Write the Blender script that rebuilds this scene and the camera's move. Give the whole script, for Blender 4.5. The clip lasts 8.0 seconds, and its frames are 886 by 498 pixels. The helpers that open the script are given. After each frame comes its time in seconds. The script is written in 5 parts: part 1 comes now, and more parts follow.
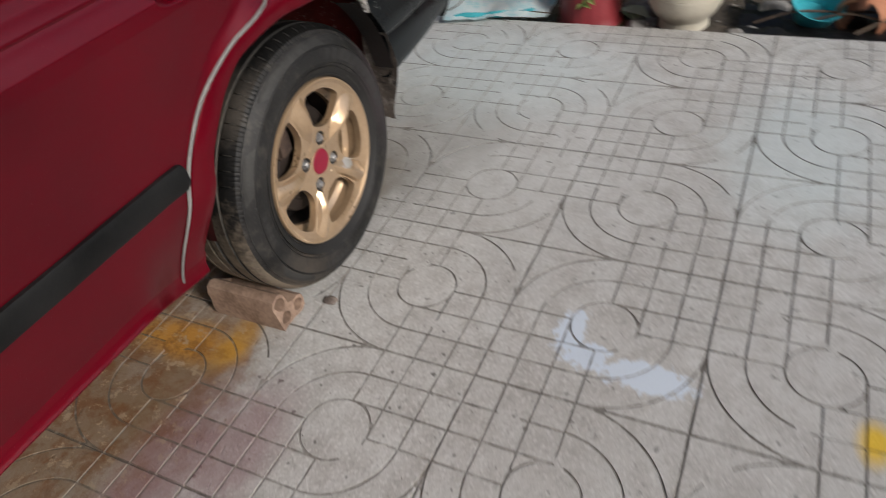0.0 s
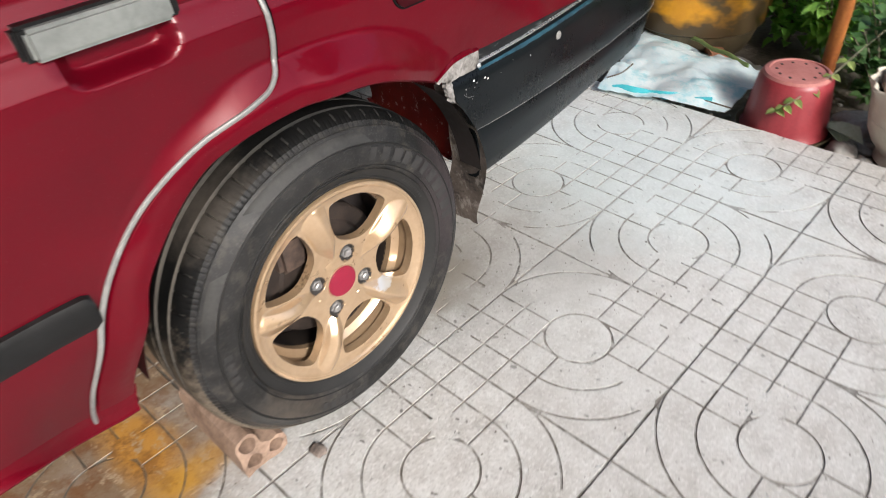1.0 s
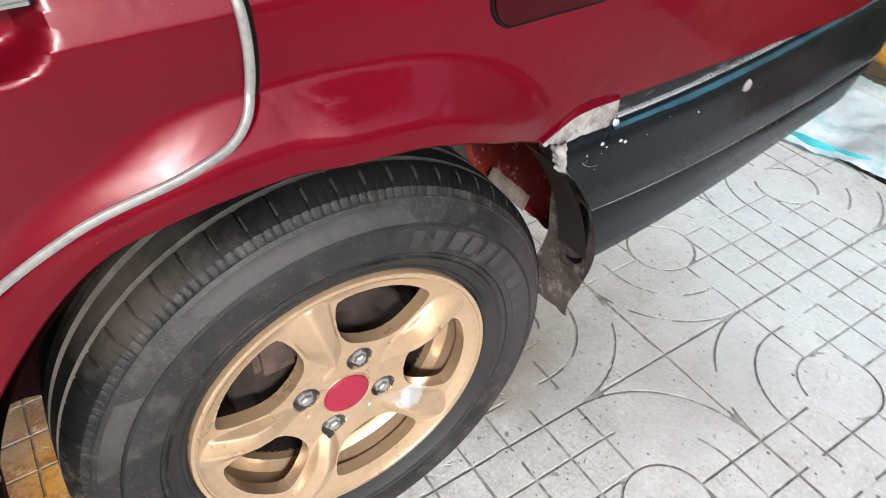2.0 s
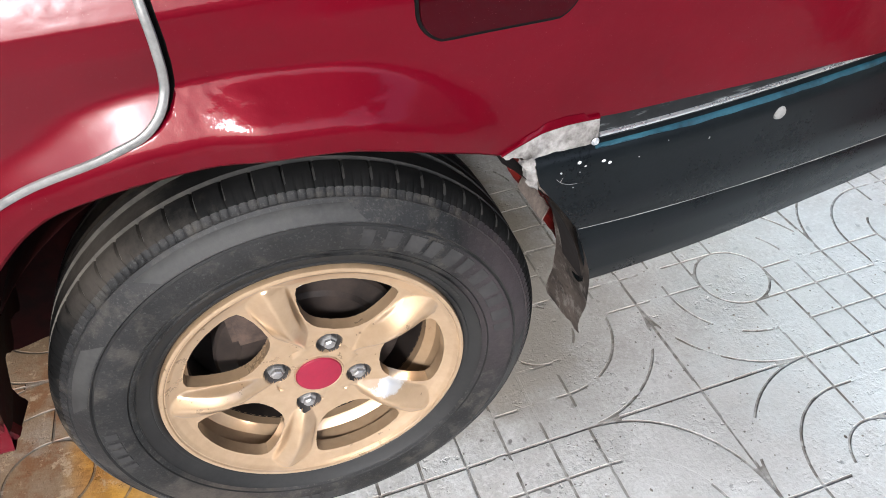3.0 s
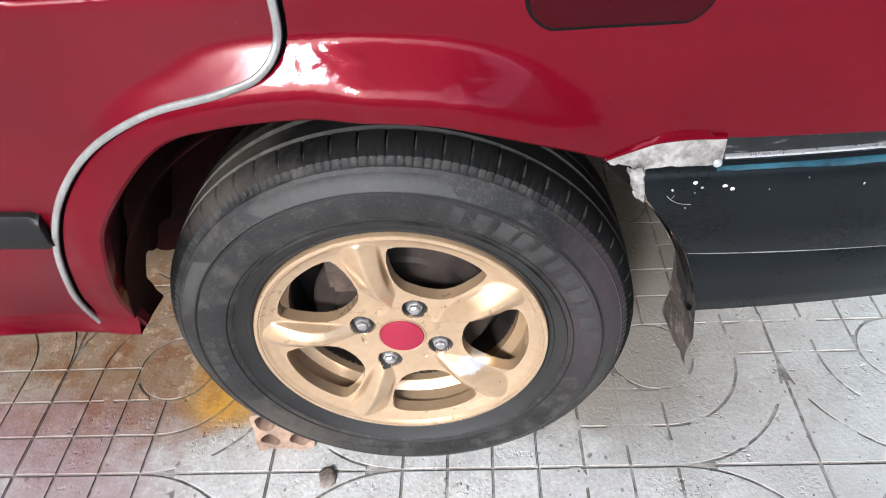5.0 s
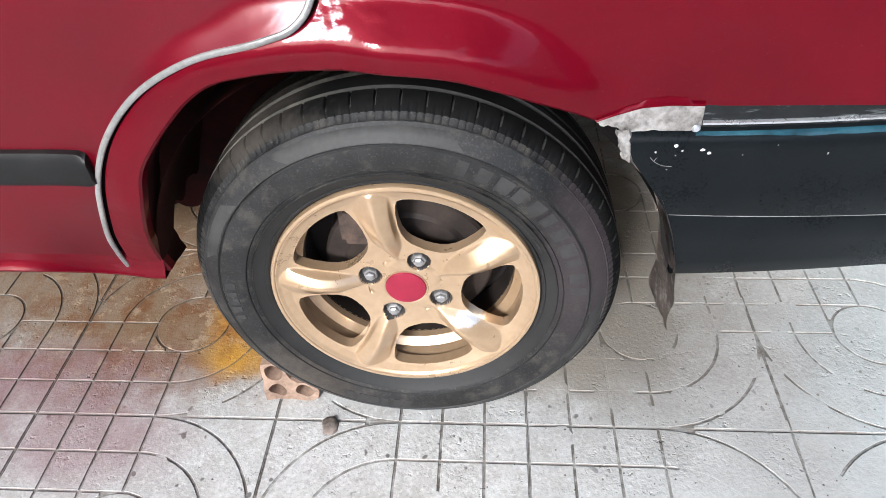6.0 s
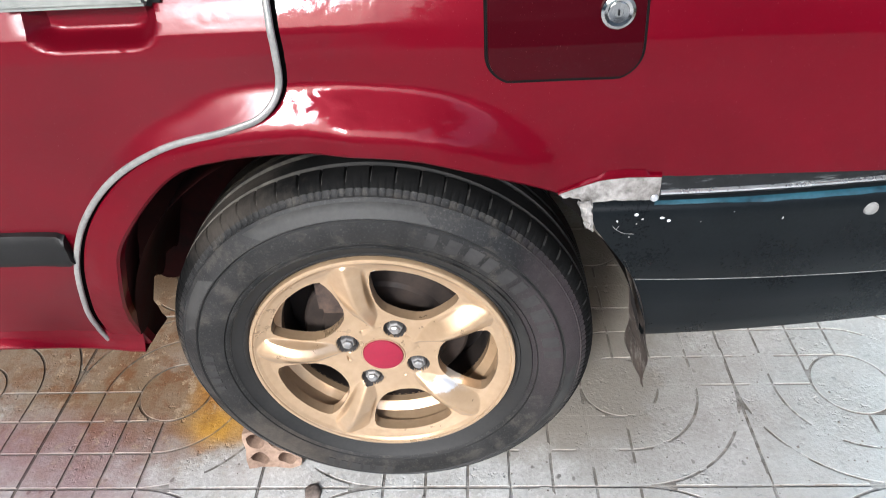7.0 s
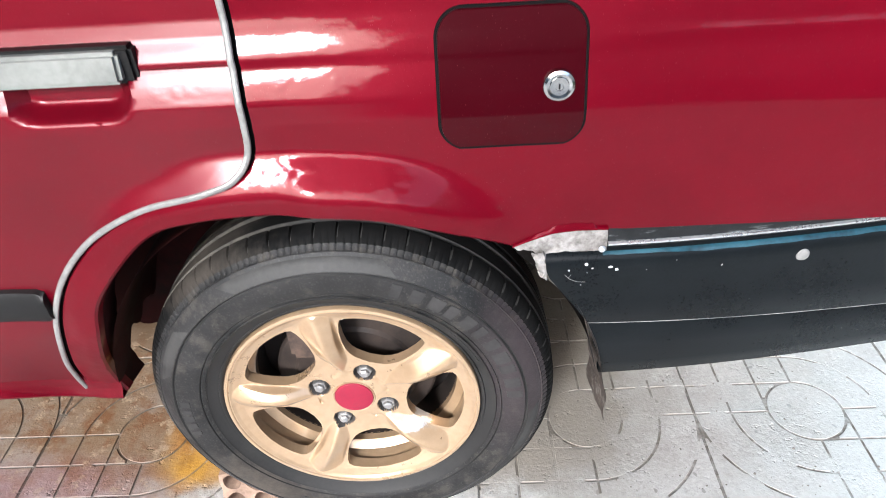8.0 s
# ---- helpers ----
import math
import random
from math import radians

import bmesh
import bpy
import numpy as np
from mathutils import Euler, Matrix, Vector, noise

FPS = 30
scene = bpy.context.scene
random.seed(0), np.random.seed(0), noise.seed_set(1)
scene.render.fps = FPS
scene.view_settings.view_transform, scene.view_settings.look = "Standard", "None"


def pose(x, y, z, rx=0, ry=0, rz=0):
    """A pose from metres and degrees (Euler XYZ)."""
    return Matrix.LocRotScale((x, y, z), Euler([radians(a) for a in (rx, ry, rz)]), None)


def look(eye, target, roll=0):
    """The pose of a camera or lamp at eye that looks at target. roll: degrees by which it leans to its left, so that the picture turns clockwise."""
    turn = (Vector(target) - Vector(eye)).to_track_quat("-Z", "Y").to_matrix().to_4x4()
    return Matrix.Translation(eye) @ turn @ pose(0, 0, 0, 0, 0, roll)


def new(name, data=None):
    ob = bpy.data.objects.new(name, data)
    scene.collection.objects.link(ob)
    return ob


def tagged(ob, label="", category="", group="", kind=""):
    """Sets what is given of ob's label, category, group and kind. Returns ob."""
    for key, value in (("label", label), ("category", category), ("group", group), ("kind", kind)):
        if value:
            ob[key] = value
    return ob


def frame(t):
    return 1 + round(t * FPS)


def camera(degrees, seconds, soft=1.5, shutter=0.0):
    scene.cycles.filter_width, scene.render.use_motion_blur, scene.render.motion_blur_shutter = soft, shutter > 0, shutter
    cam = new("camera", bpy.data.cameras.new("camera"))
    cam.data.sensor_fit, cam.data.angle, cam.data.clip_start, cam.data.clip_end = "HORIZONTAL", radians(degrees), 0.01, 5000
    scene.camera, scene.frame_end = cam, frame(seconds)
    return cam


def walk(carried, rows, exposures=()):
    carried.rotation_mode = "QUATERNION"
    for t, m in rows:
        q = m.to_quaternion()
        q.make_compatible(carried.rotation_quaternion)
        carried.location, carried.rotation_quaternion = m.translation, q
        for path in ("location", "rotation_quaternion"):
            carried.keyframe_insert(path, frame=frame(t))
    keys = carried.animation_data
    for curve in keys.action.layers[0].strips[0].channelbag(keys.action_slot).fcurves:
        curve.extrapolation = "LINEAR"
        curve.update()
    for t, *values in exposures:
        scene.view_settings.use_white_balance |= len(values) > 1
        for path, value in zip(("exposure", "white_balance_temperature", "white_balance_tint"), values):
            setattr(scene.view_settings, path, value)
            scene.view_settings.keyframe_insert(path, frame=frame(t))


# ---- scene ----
cam = camera(65.4, 8.0, soft=0.9, shutter=0.32)
PATH = [
    (0, (-0.83, -0.851, 1.058), (0.482, -0.073, -0.234), -9.4),
    (0.5, (-0.538, -0.806, 1.041), (0.603, 0.264, -0.205), -7.9),
    (0.8, (-0.431, -0.779, 1.032), (0.693, 0.313, -0.21), -7.1),
    (1, (-0.327, -0.732, 1.009), (0.765, 0.386, -0.239), -4.2),
    (1.5, (-0.147, -0.589, 0.972), (0.863, 0.584, -0.294), -3.6),
    (1.7, (-0.103, -0.451, 0.912), (0.87, 0.701, -0.401), 0.4),
    (2.8, (0.145, -0.502, 0.934), (0.547, 0.916, -0.418), -4.7),
    (3, (0.155, -0.542, 0.933), (0.567, 0.877, -0.415), -3.5),
    (3.5, (0.211, -0.53, 0.915), (0.447, 0.916, -0.447), -3.9),
    (4, (0.284, -0.467, 0.895), (0.429, 1.015, -0.441), -2.1),
    (4.5, (0.276, -0.475, 0.906), (0.242, 0.964, -0.482), -6.1),
    (5, (0.254, -0.553, 0.928), (0.131, 0.91, -0.43), -5.3),
    (6.3, (0.263, -0.657, 0.93), (0.145, 0.847, -0.383), -2.3),
    (6.5, (0.281, -0.644, 0.943), (0.21, 0.88, -0.349), -3.4),
    (6.7, (0.315, -0.624, 0.942), (0.202, 0.904, -0.344), -4.2),
    (7, (0.284, -0.648, 0.962), (0.172, 0.921, -0.273), -3.9),
    (7.5, (0.294, -0.651, 0.966), (0.272, 0.952, -0.23), -1.7),
    (8, (0.31, -0.664, 1.017), (0.252, 0.943, -0.173), -3.7),
]
EXPOSURES = [(0.0, 0.48, 6420, 10), (0.5, 0.95, 6420, 10), (0.8, 1.30, 6370, 10), (1.0, 1.34, 6370, 10), (1.5, 1.52, 6270, 10), (3.0, 1.44, 5950, 10), (4.5, 1.75, 5850, 9), (5.0, 1.65, 5820, 9), (7.0, 1.56, 5890, 9), (7.5, 1.68, 5890, 9), (8.0, 1.86, 5900, 10)]
walk(cam, [(t, look(eye, target, roll)) for t, eye, target, roll in PATH], EXPOSURES)

# ---- light ----
world = bpy.data.worlds.new("sky")
scene.world = world
world.use_nodes = True
wn = world.node_tree.nodes
sky = wn.new("ShaderNodeTexSky")
sky.sky_type, sky.sun_disc = "NISHITA", False
sky.sun_elevation, sky.sun_rotation = radians(30), radians(199.6)
sky.air_density, sky.dust_density = 1.0, 3.0
wn["Background"].inputs["Strength"].default_value = 0.14
world.node_tree.links.new(sky.outputs["Color"], wn["Background"].inputs["Color"])
sun = new("sun", bpy.data.lights.new("sun", "SUN"))
sun.data.energy, sun.data.angle, sun.data.color = 1.6, radians(10), (1.0, 0.985, 0.96)
sun.matrix_world = look((-2.65, -7.45, 4.65), (0, 0, 0))


# ---- materials ----
def nodes_of(name):
    m = bpy.data.materials.new(name)
    m.use_nodes = True
    t = m.node_tree
    return m, t, t.nodes["Principled BSDF"]


def put(tree, socket, value):
    if isinstance(value, bpy.types.NodeSocket):
        tree.links.new(value, socket)
    else:
        socket.default_value = value


def noise_of(tree, scale, detail=5.0, rough=0.6, space="Object", stretch=(1, 1, 1)):
    co = tree.nodes.new("ShaderNodeTexCoord")
    mp = tree.nodes.new("ShaderNodeMapping")
    mp.inputs["Scale"].default_value = stretch
    n = tree.nodes.new("ShaderNodeTexNoise")
    n.inputs["Scale"].default_value, n.inputs["Detail"].default_value, n.inputs["Roughness"].default_value = scale, detail, rough
    if space == "World":
        geo = tree.nodes.new("ShaderNodeNewGeometry")
        tree.links.new(geo.outputs["Position"], mp.inputs["Vector"])
    else:
        tree.links.new(co.outputs[space], mp.inputs["Vector"])
    tree.links.new(mp.outputs["Vector"], n.inputs["Vector"])
    return n.outputs["Fac"]


def ramp(tree, fac, a, b, lo=0.0, hi=1.0):
    r = tree.nodes.new("ShaderNodeMapRange")
    r.clamp = True
    put(tree, r.inputs[0], fac)
    for k, v in zip((1, 2, 3, 4), (a, b, lo, hi)):
        r.inputs[k].default_value = v
    return r.outputs[0]


def math_of(tree, op, a, b):
    n = tree.nodes.new("ShaderNodeMath")
    n.operation = op
    put(tree, n.inputs[0], a)
    put(tree, n.inputs[1], b)
    return n.outputs[0]


def mix(tree, fac, a, b, how="MIX"):
    n = tree.nodes.new("ShaderNodeMix")
    n.data_type, n.blend_type = "RGBA", how
    for socket, v in ((n.inputs[0], fac), (n.inputs[6], a), (n.inputs[7], b)):
        if isinstance(v, tuple):
            v = (*v, 1.0)
        put(tree, socket, v)
    return n.outputs[2]


def bump(tree, shader, height, strength=0.2, distance=0.002):
    b = tree.nodes.new("ShaderNodeBump")
    b.inputs["Strength"].default_value, b.inputs["Distance"].default_value = strength, distance
    tree.links.new(height, b.inputs["Height"])
    tree.links.new(b.outputs["Normal"], shader.inputs["Normal"])


def surface(name, dark, light, rough=(0.4, 0.6), metal=0.0, coarse=6.0, fine=120.0, relief=0.15, depth=0.001, coat=0.0, coat_rough=0.05, spec=0.5):
    """Two colours over two scales of noise, with roughness and relief that follow them."""
    m, t, p = nodes_of(name)
    big, small = noise_of(t, coarse), noise_of(t, fine)
    both = math_of(t, "ADD", math_of(t, "MULTIPLY", big, 0.65), math_of(t, "MULTIPLY", small, 0.35))
    put(t, p.inputs["Base Color"], mix(t, ramp(t, both, 0.35, 0.65), dark, light))
    put(t, p.inputs["Roughness"], ramp(t, both, 0.3, 0.7, rough[0], rough[1]))
    p.inputs["Metallic"].default_value = metal
    p.inputs["Coat Weight"].default_value, p.inputs["Coat Roughness"].default_value = coat, coat_rough
    p.inputs["Specular IOR Level"].default_value = spec
    if relief:
        bump(t, p, both, relief, depth)
    return m


def blot(tree, x, y, rx, ry, edge=0.35, scale=14.0, rag=0.4):
    """A soft, ragged spot on the ground round (x, y)."""
    geo = tree.nodes.new("ShaderNodeNewGeometry")
    mp = tree.nodes.new("ShaderNodeMapping")
    mp.inputs["Location"].default_value = (-x / rx, -y / ry, 0)
    mp.inputs["Scale"].default_value = (1 / rx, 1 / ry, 0)
    tree.links.new(geo.outputs["Position"], mp.inputs["Vector"])
    length = tree.nodes.new("ShaderNodeVectorMath")
    length.operation = "LENGTH"
    tree.links.new(mp.outputs["Vector"], length.inputs[0])
    n = noise_of(tree, scale, 4.0, 0.65, "World")
    d = math_of(tree, "ADD", length.outputs["Value"], math_of(tree, "MULTIPLY", math_of(tree, "SUBTRACT", n, 0.5), rag * 2))
    return ramp(tree, d, 1.0 + edge / 2, 1.0 - edge, 0.0, 1.0)


def terrazzo():
    m, t, p = nodes_of("pressed cement tile")
    info = t.nodes.new("ShaderNodeObjectInfo")
    big, mid, fine = (noise_of(t, s, 5.0, 0.6, "World") for s in (2.2, 16.0, 170.0))
    col = mix(t, ramp(t, big, 0.3, 0.7), (0.49, 0.485, 0.462), (0.61, 0.612, 0.595))
    col = mix(t, ramp(t, mid, 0.40, 0.66, 0.0, 0.6), col, (0.34, 0.32, 0.295))
    col = mix(t, ramp(t, noise_of(t, 48.0, 4.0, 0.7, "World"), 0.55, 0.68, 0.0, 0.55), col, (0.28, 0.262, 0.24))
    col = mix(t, ramp(t, fine, 0.51, 0.60, 0.0, 0.32), col, (0.25, 0.245, 0.235))
    col = mix(t, ramp(t, noise_of(t, 120.0, 3.0, 0.6, "World"), 0.47, 0.37, 0.0, 0.45), col, (0.74, 0.735, 0.72))
    specks = ramp(t, noise_of(t, 52.0, 1.5, 0.5, "World", (1, 0.8, 1)), 0.695, 0.735, 0.0, 0.85)
    col = mix(t, specks, col, (0.085, 0.078, 0.070))
    col = mix(t, math_of(t, "MULTIPLY", info.outputs["Random"], 0.22), col, (0.38, 0.36, 0.34))
    # spilled and oversprayed paint, oil and rust, and broad tones over the paving
    for colour, amount, spots in (
        ((0.205, 0.135, 0.078), 0.87, [(-0.60, 0.42, 0.75, 0.40), (-0.15, 0.66, 0.62, 0.48), (-0.30, 0.14, 0.26, 0.12)]),
        # brown ground and the shade under the car behind the tyre, in one colour
        ((0.15, 0.122, 0.085), 0.85, [(0.50, 0.42, 0.20, 0.42), (0.44, 0.30, 0.14, 0.24), (0.47, 0.20, 0.12, 0.13)]),
        ((0.50, 0.235, 0.032), 0.82, [(-0.195, 0.215, 0.055, 0.15)]),
        ((0.52, 0.27, 0.025), 0.70, [(-0.165, 0.090, 0.085, 0.040)]),
        ((0.25, 0.130, 0.142), 0.58, [(-0.46, 0.05, 0.22, 0.075), (-0.38, -0.07, 0.16, 0.09), (-0.64, 0.0, 0.15, 0.10)]),
        ((0.62, 0.70, 0.80), 0.9, [(0.085, -0.575, 0.065, 0.032), (0.018, -0.735, 0.038, 0.085), (0.035, -0.62, 0.035, 0.045)]),
        ((0.70, 0.45, 0.02), 0.95, [(0.0, -1.11, 0.045, 0.03)]),
        # darker, greyer ground by the tyre and bumper, then two paler areas
        ((0.24, 0.20, 0.15), 0.55, [(0.40, 0.24, 0.16, 0.20), (0.30, 0.07, 0.22, 0.05)]),
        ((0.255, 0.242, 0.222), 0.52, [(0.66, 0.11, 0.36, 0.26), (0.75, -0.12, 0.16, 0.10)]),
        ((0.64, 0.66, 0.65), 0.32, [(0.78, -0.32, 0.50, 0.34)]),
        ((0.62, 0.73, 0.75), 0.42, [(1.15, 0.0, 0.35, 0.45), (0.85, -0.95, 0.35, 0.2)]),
    ):
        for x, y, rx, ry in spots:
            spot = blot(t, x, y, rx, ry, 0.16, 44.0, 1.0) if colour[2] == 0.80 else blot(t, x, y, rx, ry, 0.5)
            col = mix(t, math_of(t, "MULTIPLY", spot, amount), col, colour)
    rusty = math_of(t, "MULTIPLY", blot(t, -0.36, 0.26, 0.40, 0.24, 0.6), ramp(t, noise_of(t, 21.0, 6.0, 0.75, "World"), 0.46, 0.58, 0.0, 0.75))
    col = mix(t, rusty, col, (0.16, 0.062, 0.020))
    gritty = math_of(t, "MULTIPLY", blot(t, -0.25, 0.30, 0.50, 0.30, 0.6), ramp(t, noise_of(t, 33.0, 5.0, 0.75, "World"), 0.56, 0.62, 0.0, 0.8))
    col = mix(t, gritty, col, (0.40, 0.30, 0.20))
    # dirt settled in the grooves
    geo = t.nodes.new("ShaderNodeNewGeometry")
    xyz = t.nodes.new("ShaderNodeSeparateXYZ")
    t.links.new(geo.outputs["Position"], xyz.inputs[0])
    groove = ramp(t, xyz.outputs["Z"], -0.00036, -0.0007, 0.0, 1.0)
    lengthwise = math_of(t, "PINGPONG", math_of(t, "SUBTRACT", xyz.outputs["Y"], -0.03), 0.4 / 12)
    pale_line = math_of(t, "MULTIPLY", ramp(t, lengthwise, 0.0040, 0.0026), ramp(t, math_of(t, "ADD", xyz.outputs["Y"], math_of(t, "MULTIPLY", noise_of(t, 5.0, 3.0, 0.6, "World"), 0.3)), -0.12, 0.02))
    dirt = mix(t, math_of(t, "MULTIPLY", pale_line, ramp(t, noise_of(t, 12.0, 4.0, 0.7, "World"), 0.38, 0.52, 0.55, 1.0)), (0.112, 0.097, 0.080), (0.27, 0.245, 0.215))
    col = mix(t, math_of(t, "MULTIPLY", math_of(t, "MULTIPLY", groove, ramp(t, noise_of(t, 45.0, 3.0, 0.6, "World"), 0.36, 0.54, 0.45, 1.0)), math_of(t, "MAXIMUM", ramp(t, noise_of(t, 7.0, 5.0, 0.75, "World"), 0.42, 0.60, 0.60, 0.95), blot(t, 0.25, 0.55, 0.95, 0.75, 0.6))), col, dirt)
    put(t, p.inputs["Base Color"], col)
    put(t, p.inputs["Roughness"], ramp(t, mid, 0.3, 0.7, 0.36, 0.64))
    pits = ramp(t, noise_of(t, 70.0, 3.0, 0.6, "World"), 0.60, 0.72, 1.0, 0.0)
    where = ramp(t, noise_of(t, 6.0, 4.0, 0.7, "World"), 0.46, 0.60, 0.0, 1.0)
    flecks = noise_of(t, 105.0, 2.5, 0.6, "World")
    rough_part = math_of(t, "MULTIPLY", where, math_of(t, "SUBTRACT", math_of(t, "ADD", pits, flecks), 1.5))
    bump(t, p, math_of(t, "ADD", math_of(t, "MULTIPLY", fine, 0.5), rough_part), 0.85, 0.0021)
    return m


def paint(name, base, rough, coat, coat_rough, orange=0.03, flake=0.55, ripple=0.0):
    m, t, p = nodes_of(name)
    big, fine = noise_of(t, 3.0), noise_of(t, 42.0, 5.0, 0.7)
    dust = noise_of(t, 700.0, 2.0)
    col = mix(t, ramp(t, big, 0.35, 0.65), tuple(c * 0.9 for c in base), tuple(c * 1.25 for c in base))
    col = mix(t, ramp(t, dust, 0.70, 0.78, 0.0, 0.35), col, (0.35, 0.18, 0.18))
    put(t, p.inputs["Base Color"], col)
    put(t, p.inputs["Roughness"], ramp(t, big, 0.3, 0.7, rough * 0.8, rough * 1.2))
    p.inputs["Coat Weight"].default_value, p.inputs["Coat Roughness"].default_value, p.inputs["Coat IOR"].default_value = coat, coat_rough, 1.45
    if ripple:
        # hazy patches, dust nibs and fine scratches in the clear coat
        haze = ramp(t, noise_of(t, 9.0, 6.0, 0.7), 0.48, 0.64, coat_rough, coat_rough + 0.04)
        nibs = ramp(t, noise_of(t, 190.0, 2.0, 0.5), 0.74, 0.78, 0.0, 0.2)
        put(t, p.inputs["Coat Roughness"], math_of(t, "ADD", haze, nibs))
    p.inputs["Specular IOR Level"].default_value = 0.06
    p.inputs["Metallic"].default_value = flake
    bump(t, p, math_of(t, "ADD", fine, math_of(t, "MULTIPLY", noise_of(t, 15.0, 3.0, 0.55), ripple)) if ripple else fine, orange, 0.001)
    t.links.new(p.inputs["Normal"].links[0].from_socket, p.inputs["Coat Normal"])
    return m


TILE = terrazzo()
RED = paint("fresh red paint", (0.106, 0.0003, 0.0062), 0.46, 0.40, 0.03, 0.36, 0.22, 4.0)
RED_DOOR = paint("older red paint", (0.125, 0.0004, 0.0075), 0.62, 0.70, 0.27, 0.16, 0.68)
MAROON = paint("dark red paint", (0.030, 0.0002, 0.0022), 0.3, 0.22, 0.03, 0.03, 0.1)
RED_DULL = surface("chipped red primer", (0.11, 0.008, 0.008), (0.21, 0.018, 0.013), (0.25, 0.6), 0, 14, 120, 0.4, 0.002)
_t = RED_DULL.node_tree
_p = _t.nodes["Principled BSDF"]
_base = _p.inputs["Base Color"].links[0].from_socket
put(_t, _p.inputs["Base Color"], mix(_t, ramp(_t, noise_of(_t, 60.0, 4.0, 0.75), 0.60, 0.66, 0.0, 0.85), _base, (0.5, 0.42, 0.38)))
BUMPER = surface("faded black plastic", (0.003, 0.0040, 0.0048), (0.0075, 0.0095, 0.011), (0.22, 0.36), 0, 7, 260, 0.18, 0.001, 0, 0.05, 0.12)
def sidewall():
    m, t, p = nodes_of("dusty sidewall rubber")
    blotch, mid, fine = noise_of(t, 9.0, 6.0, 0.7), noise_of(t, 38.0, 5.0, 0.7), noise_of(t, 190.0)
    col = mix(t, ramp(t, blotch, 0.40, 0.62), (0.0048, 0.0047, 0.0046), (0.021, 0.0204, 0.0200))
    col = mix(t, ramp(t, mid, 0.52, 0.64, 0.0, 0.50), col, (0.066, 0.058, 0.048))
    col = mix(t, ramp(t, mid, 0.46, 0.34, 0.0, 0.4), col, (0.008, 0.008, 0.008))
    put(t, p.inputs["Base Color"], col)
    put(t, p.inputs["Roughness"], ramp(t, blotch, 0.35, 0.65, 0.42, 0.72))
    p.inputs["Specular IOR Level"].default_value = 0.4
    specks = noise_of(t, 330.0, 3.0, 0.7)
    col = mix(t, ramp(t, specks, 0.56, 0.70, 0.0, 0.55), col, (0.075, 0.072, 0.069))
    col = mix(t, ramp(t, noise_of(t, 4.0, 3.0, 0.6, "Object", (1, 1, 6)), 0.55, 0.72, 0.0, 0.35), col, (0.006, 0.006, 0.006))
    put(t, p.inputs["Base Color"], col)
    bump(t, p, math_of(t, "ADD", mid, math_of(t, "MULTIPLY", math_of(t, "ADD", fine, specks), 0.4)), 0.45, 0.0014)
    return m


RUBBER = sidewall()
TREAD = surface("black tread rubber", (0.003, 0.003, 0.003), (0.009, 0.0088, 0.0085), (0.55, 0.8), 0, 14, 160, 0.3, 0.001, 0, 0.05, 0.08)
TREAD_DUST = surface("dust in the tread", (0.004, 0.0039, 0.0038), (0.022, 0.020, 0.018), (0.7, 0.9), 0, 24, 160, 0.2)
RUBBER_DARK = surface("dark bead rubber", (0.010, 0.010, 0.010), (0.026, 0.025, 0.024), (0.5, 0.75), 0, 16, 190, 0.3, 0.001, 0, 0.05, 0.35)
BLACK = surface("dark gap", (0.003, 0.003, 0.003), (0.006, 0.006, 0.006), (0.8, 0.9), 0, 16, 190, 0.0, 0.001, 0, 0.05, 0.1)
RUBBER_MARK = surface("worn raised rubber", (0.012, 0.0116, 0.0116), (0.038, 0.036, 0.035), (0.5, 0.8), 0, 40, 160, 0.3)
RUBBER_BAND = surface("dusty raised band", (0.014, 0.0136, 0.0130), (0.048, 0.0465, 0.0435), (0.55, 0.8), 0, 34, 190, 0.4)
DARK = surface("black rubber strip", (0.005, 0.005, 0.005), (0.014, 0.014, 0.014), (0.35, 0.55), 0, 12, 200, 0.1, 0.001, 0, 0.05, 0.22)
GOLD = surface("gold wheel paint", (0.405, 0.272, 0.155), (0.515, 0.365, 0.228), (0.26, 0.31), 0.50, 6, 90, 0, 0.0005, 1.0, 0.14)
GOLD_WORN = surface("gold wheel paint, worn", (0.405, 0.272, 0.155), (0.515, 0.365, 0.228), (0.26, 0.31), 0.50, 6, 90, 0, 0.0005, 1.0, 0.14)


def wear(m, x, z, rx, rz, colour, soft=0.2):
    """Paint rubbed off round (x, z) on the face of a part."""
    t = m.node_tree
    p = t.nodes["Principled BSDF"]
    co = t.nodes.new("ShaderNodeTexCoord")
    mp = t.nodes.new("ShaderNodeMapping")
    mp.inputs["Location"].default_value = (-x / rx, 0, -z / rz)
    mp.inputs["Scale"].default_value = (1 / rx, 0, 1 / rz)
    t.links.new(co.outputs["Object"], mp.inputs["Vector"])
    far = t.nodes.new("ShaderNodeVectorMath")
    far.operation = "LENGTH"
    t.links.new(mp.outputs["Vector"], far.inputs[0])
    d = math_of(t, "ADD", far.outputs["Value"], math_of(t, "MULTIPLY", noise_of(t, 55.0, 5.0, 0.7), 1.5))
    put(t, p.inputs["Base Color"], mix(t, ramp(t, d, 1.45 + soft / 2, 1.45 - soft / 2, 0.0, 0.9), p.inputs["Base Color"].links[0].from_socket, colour))


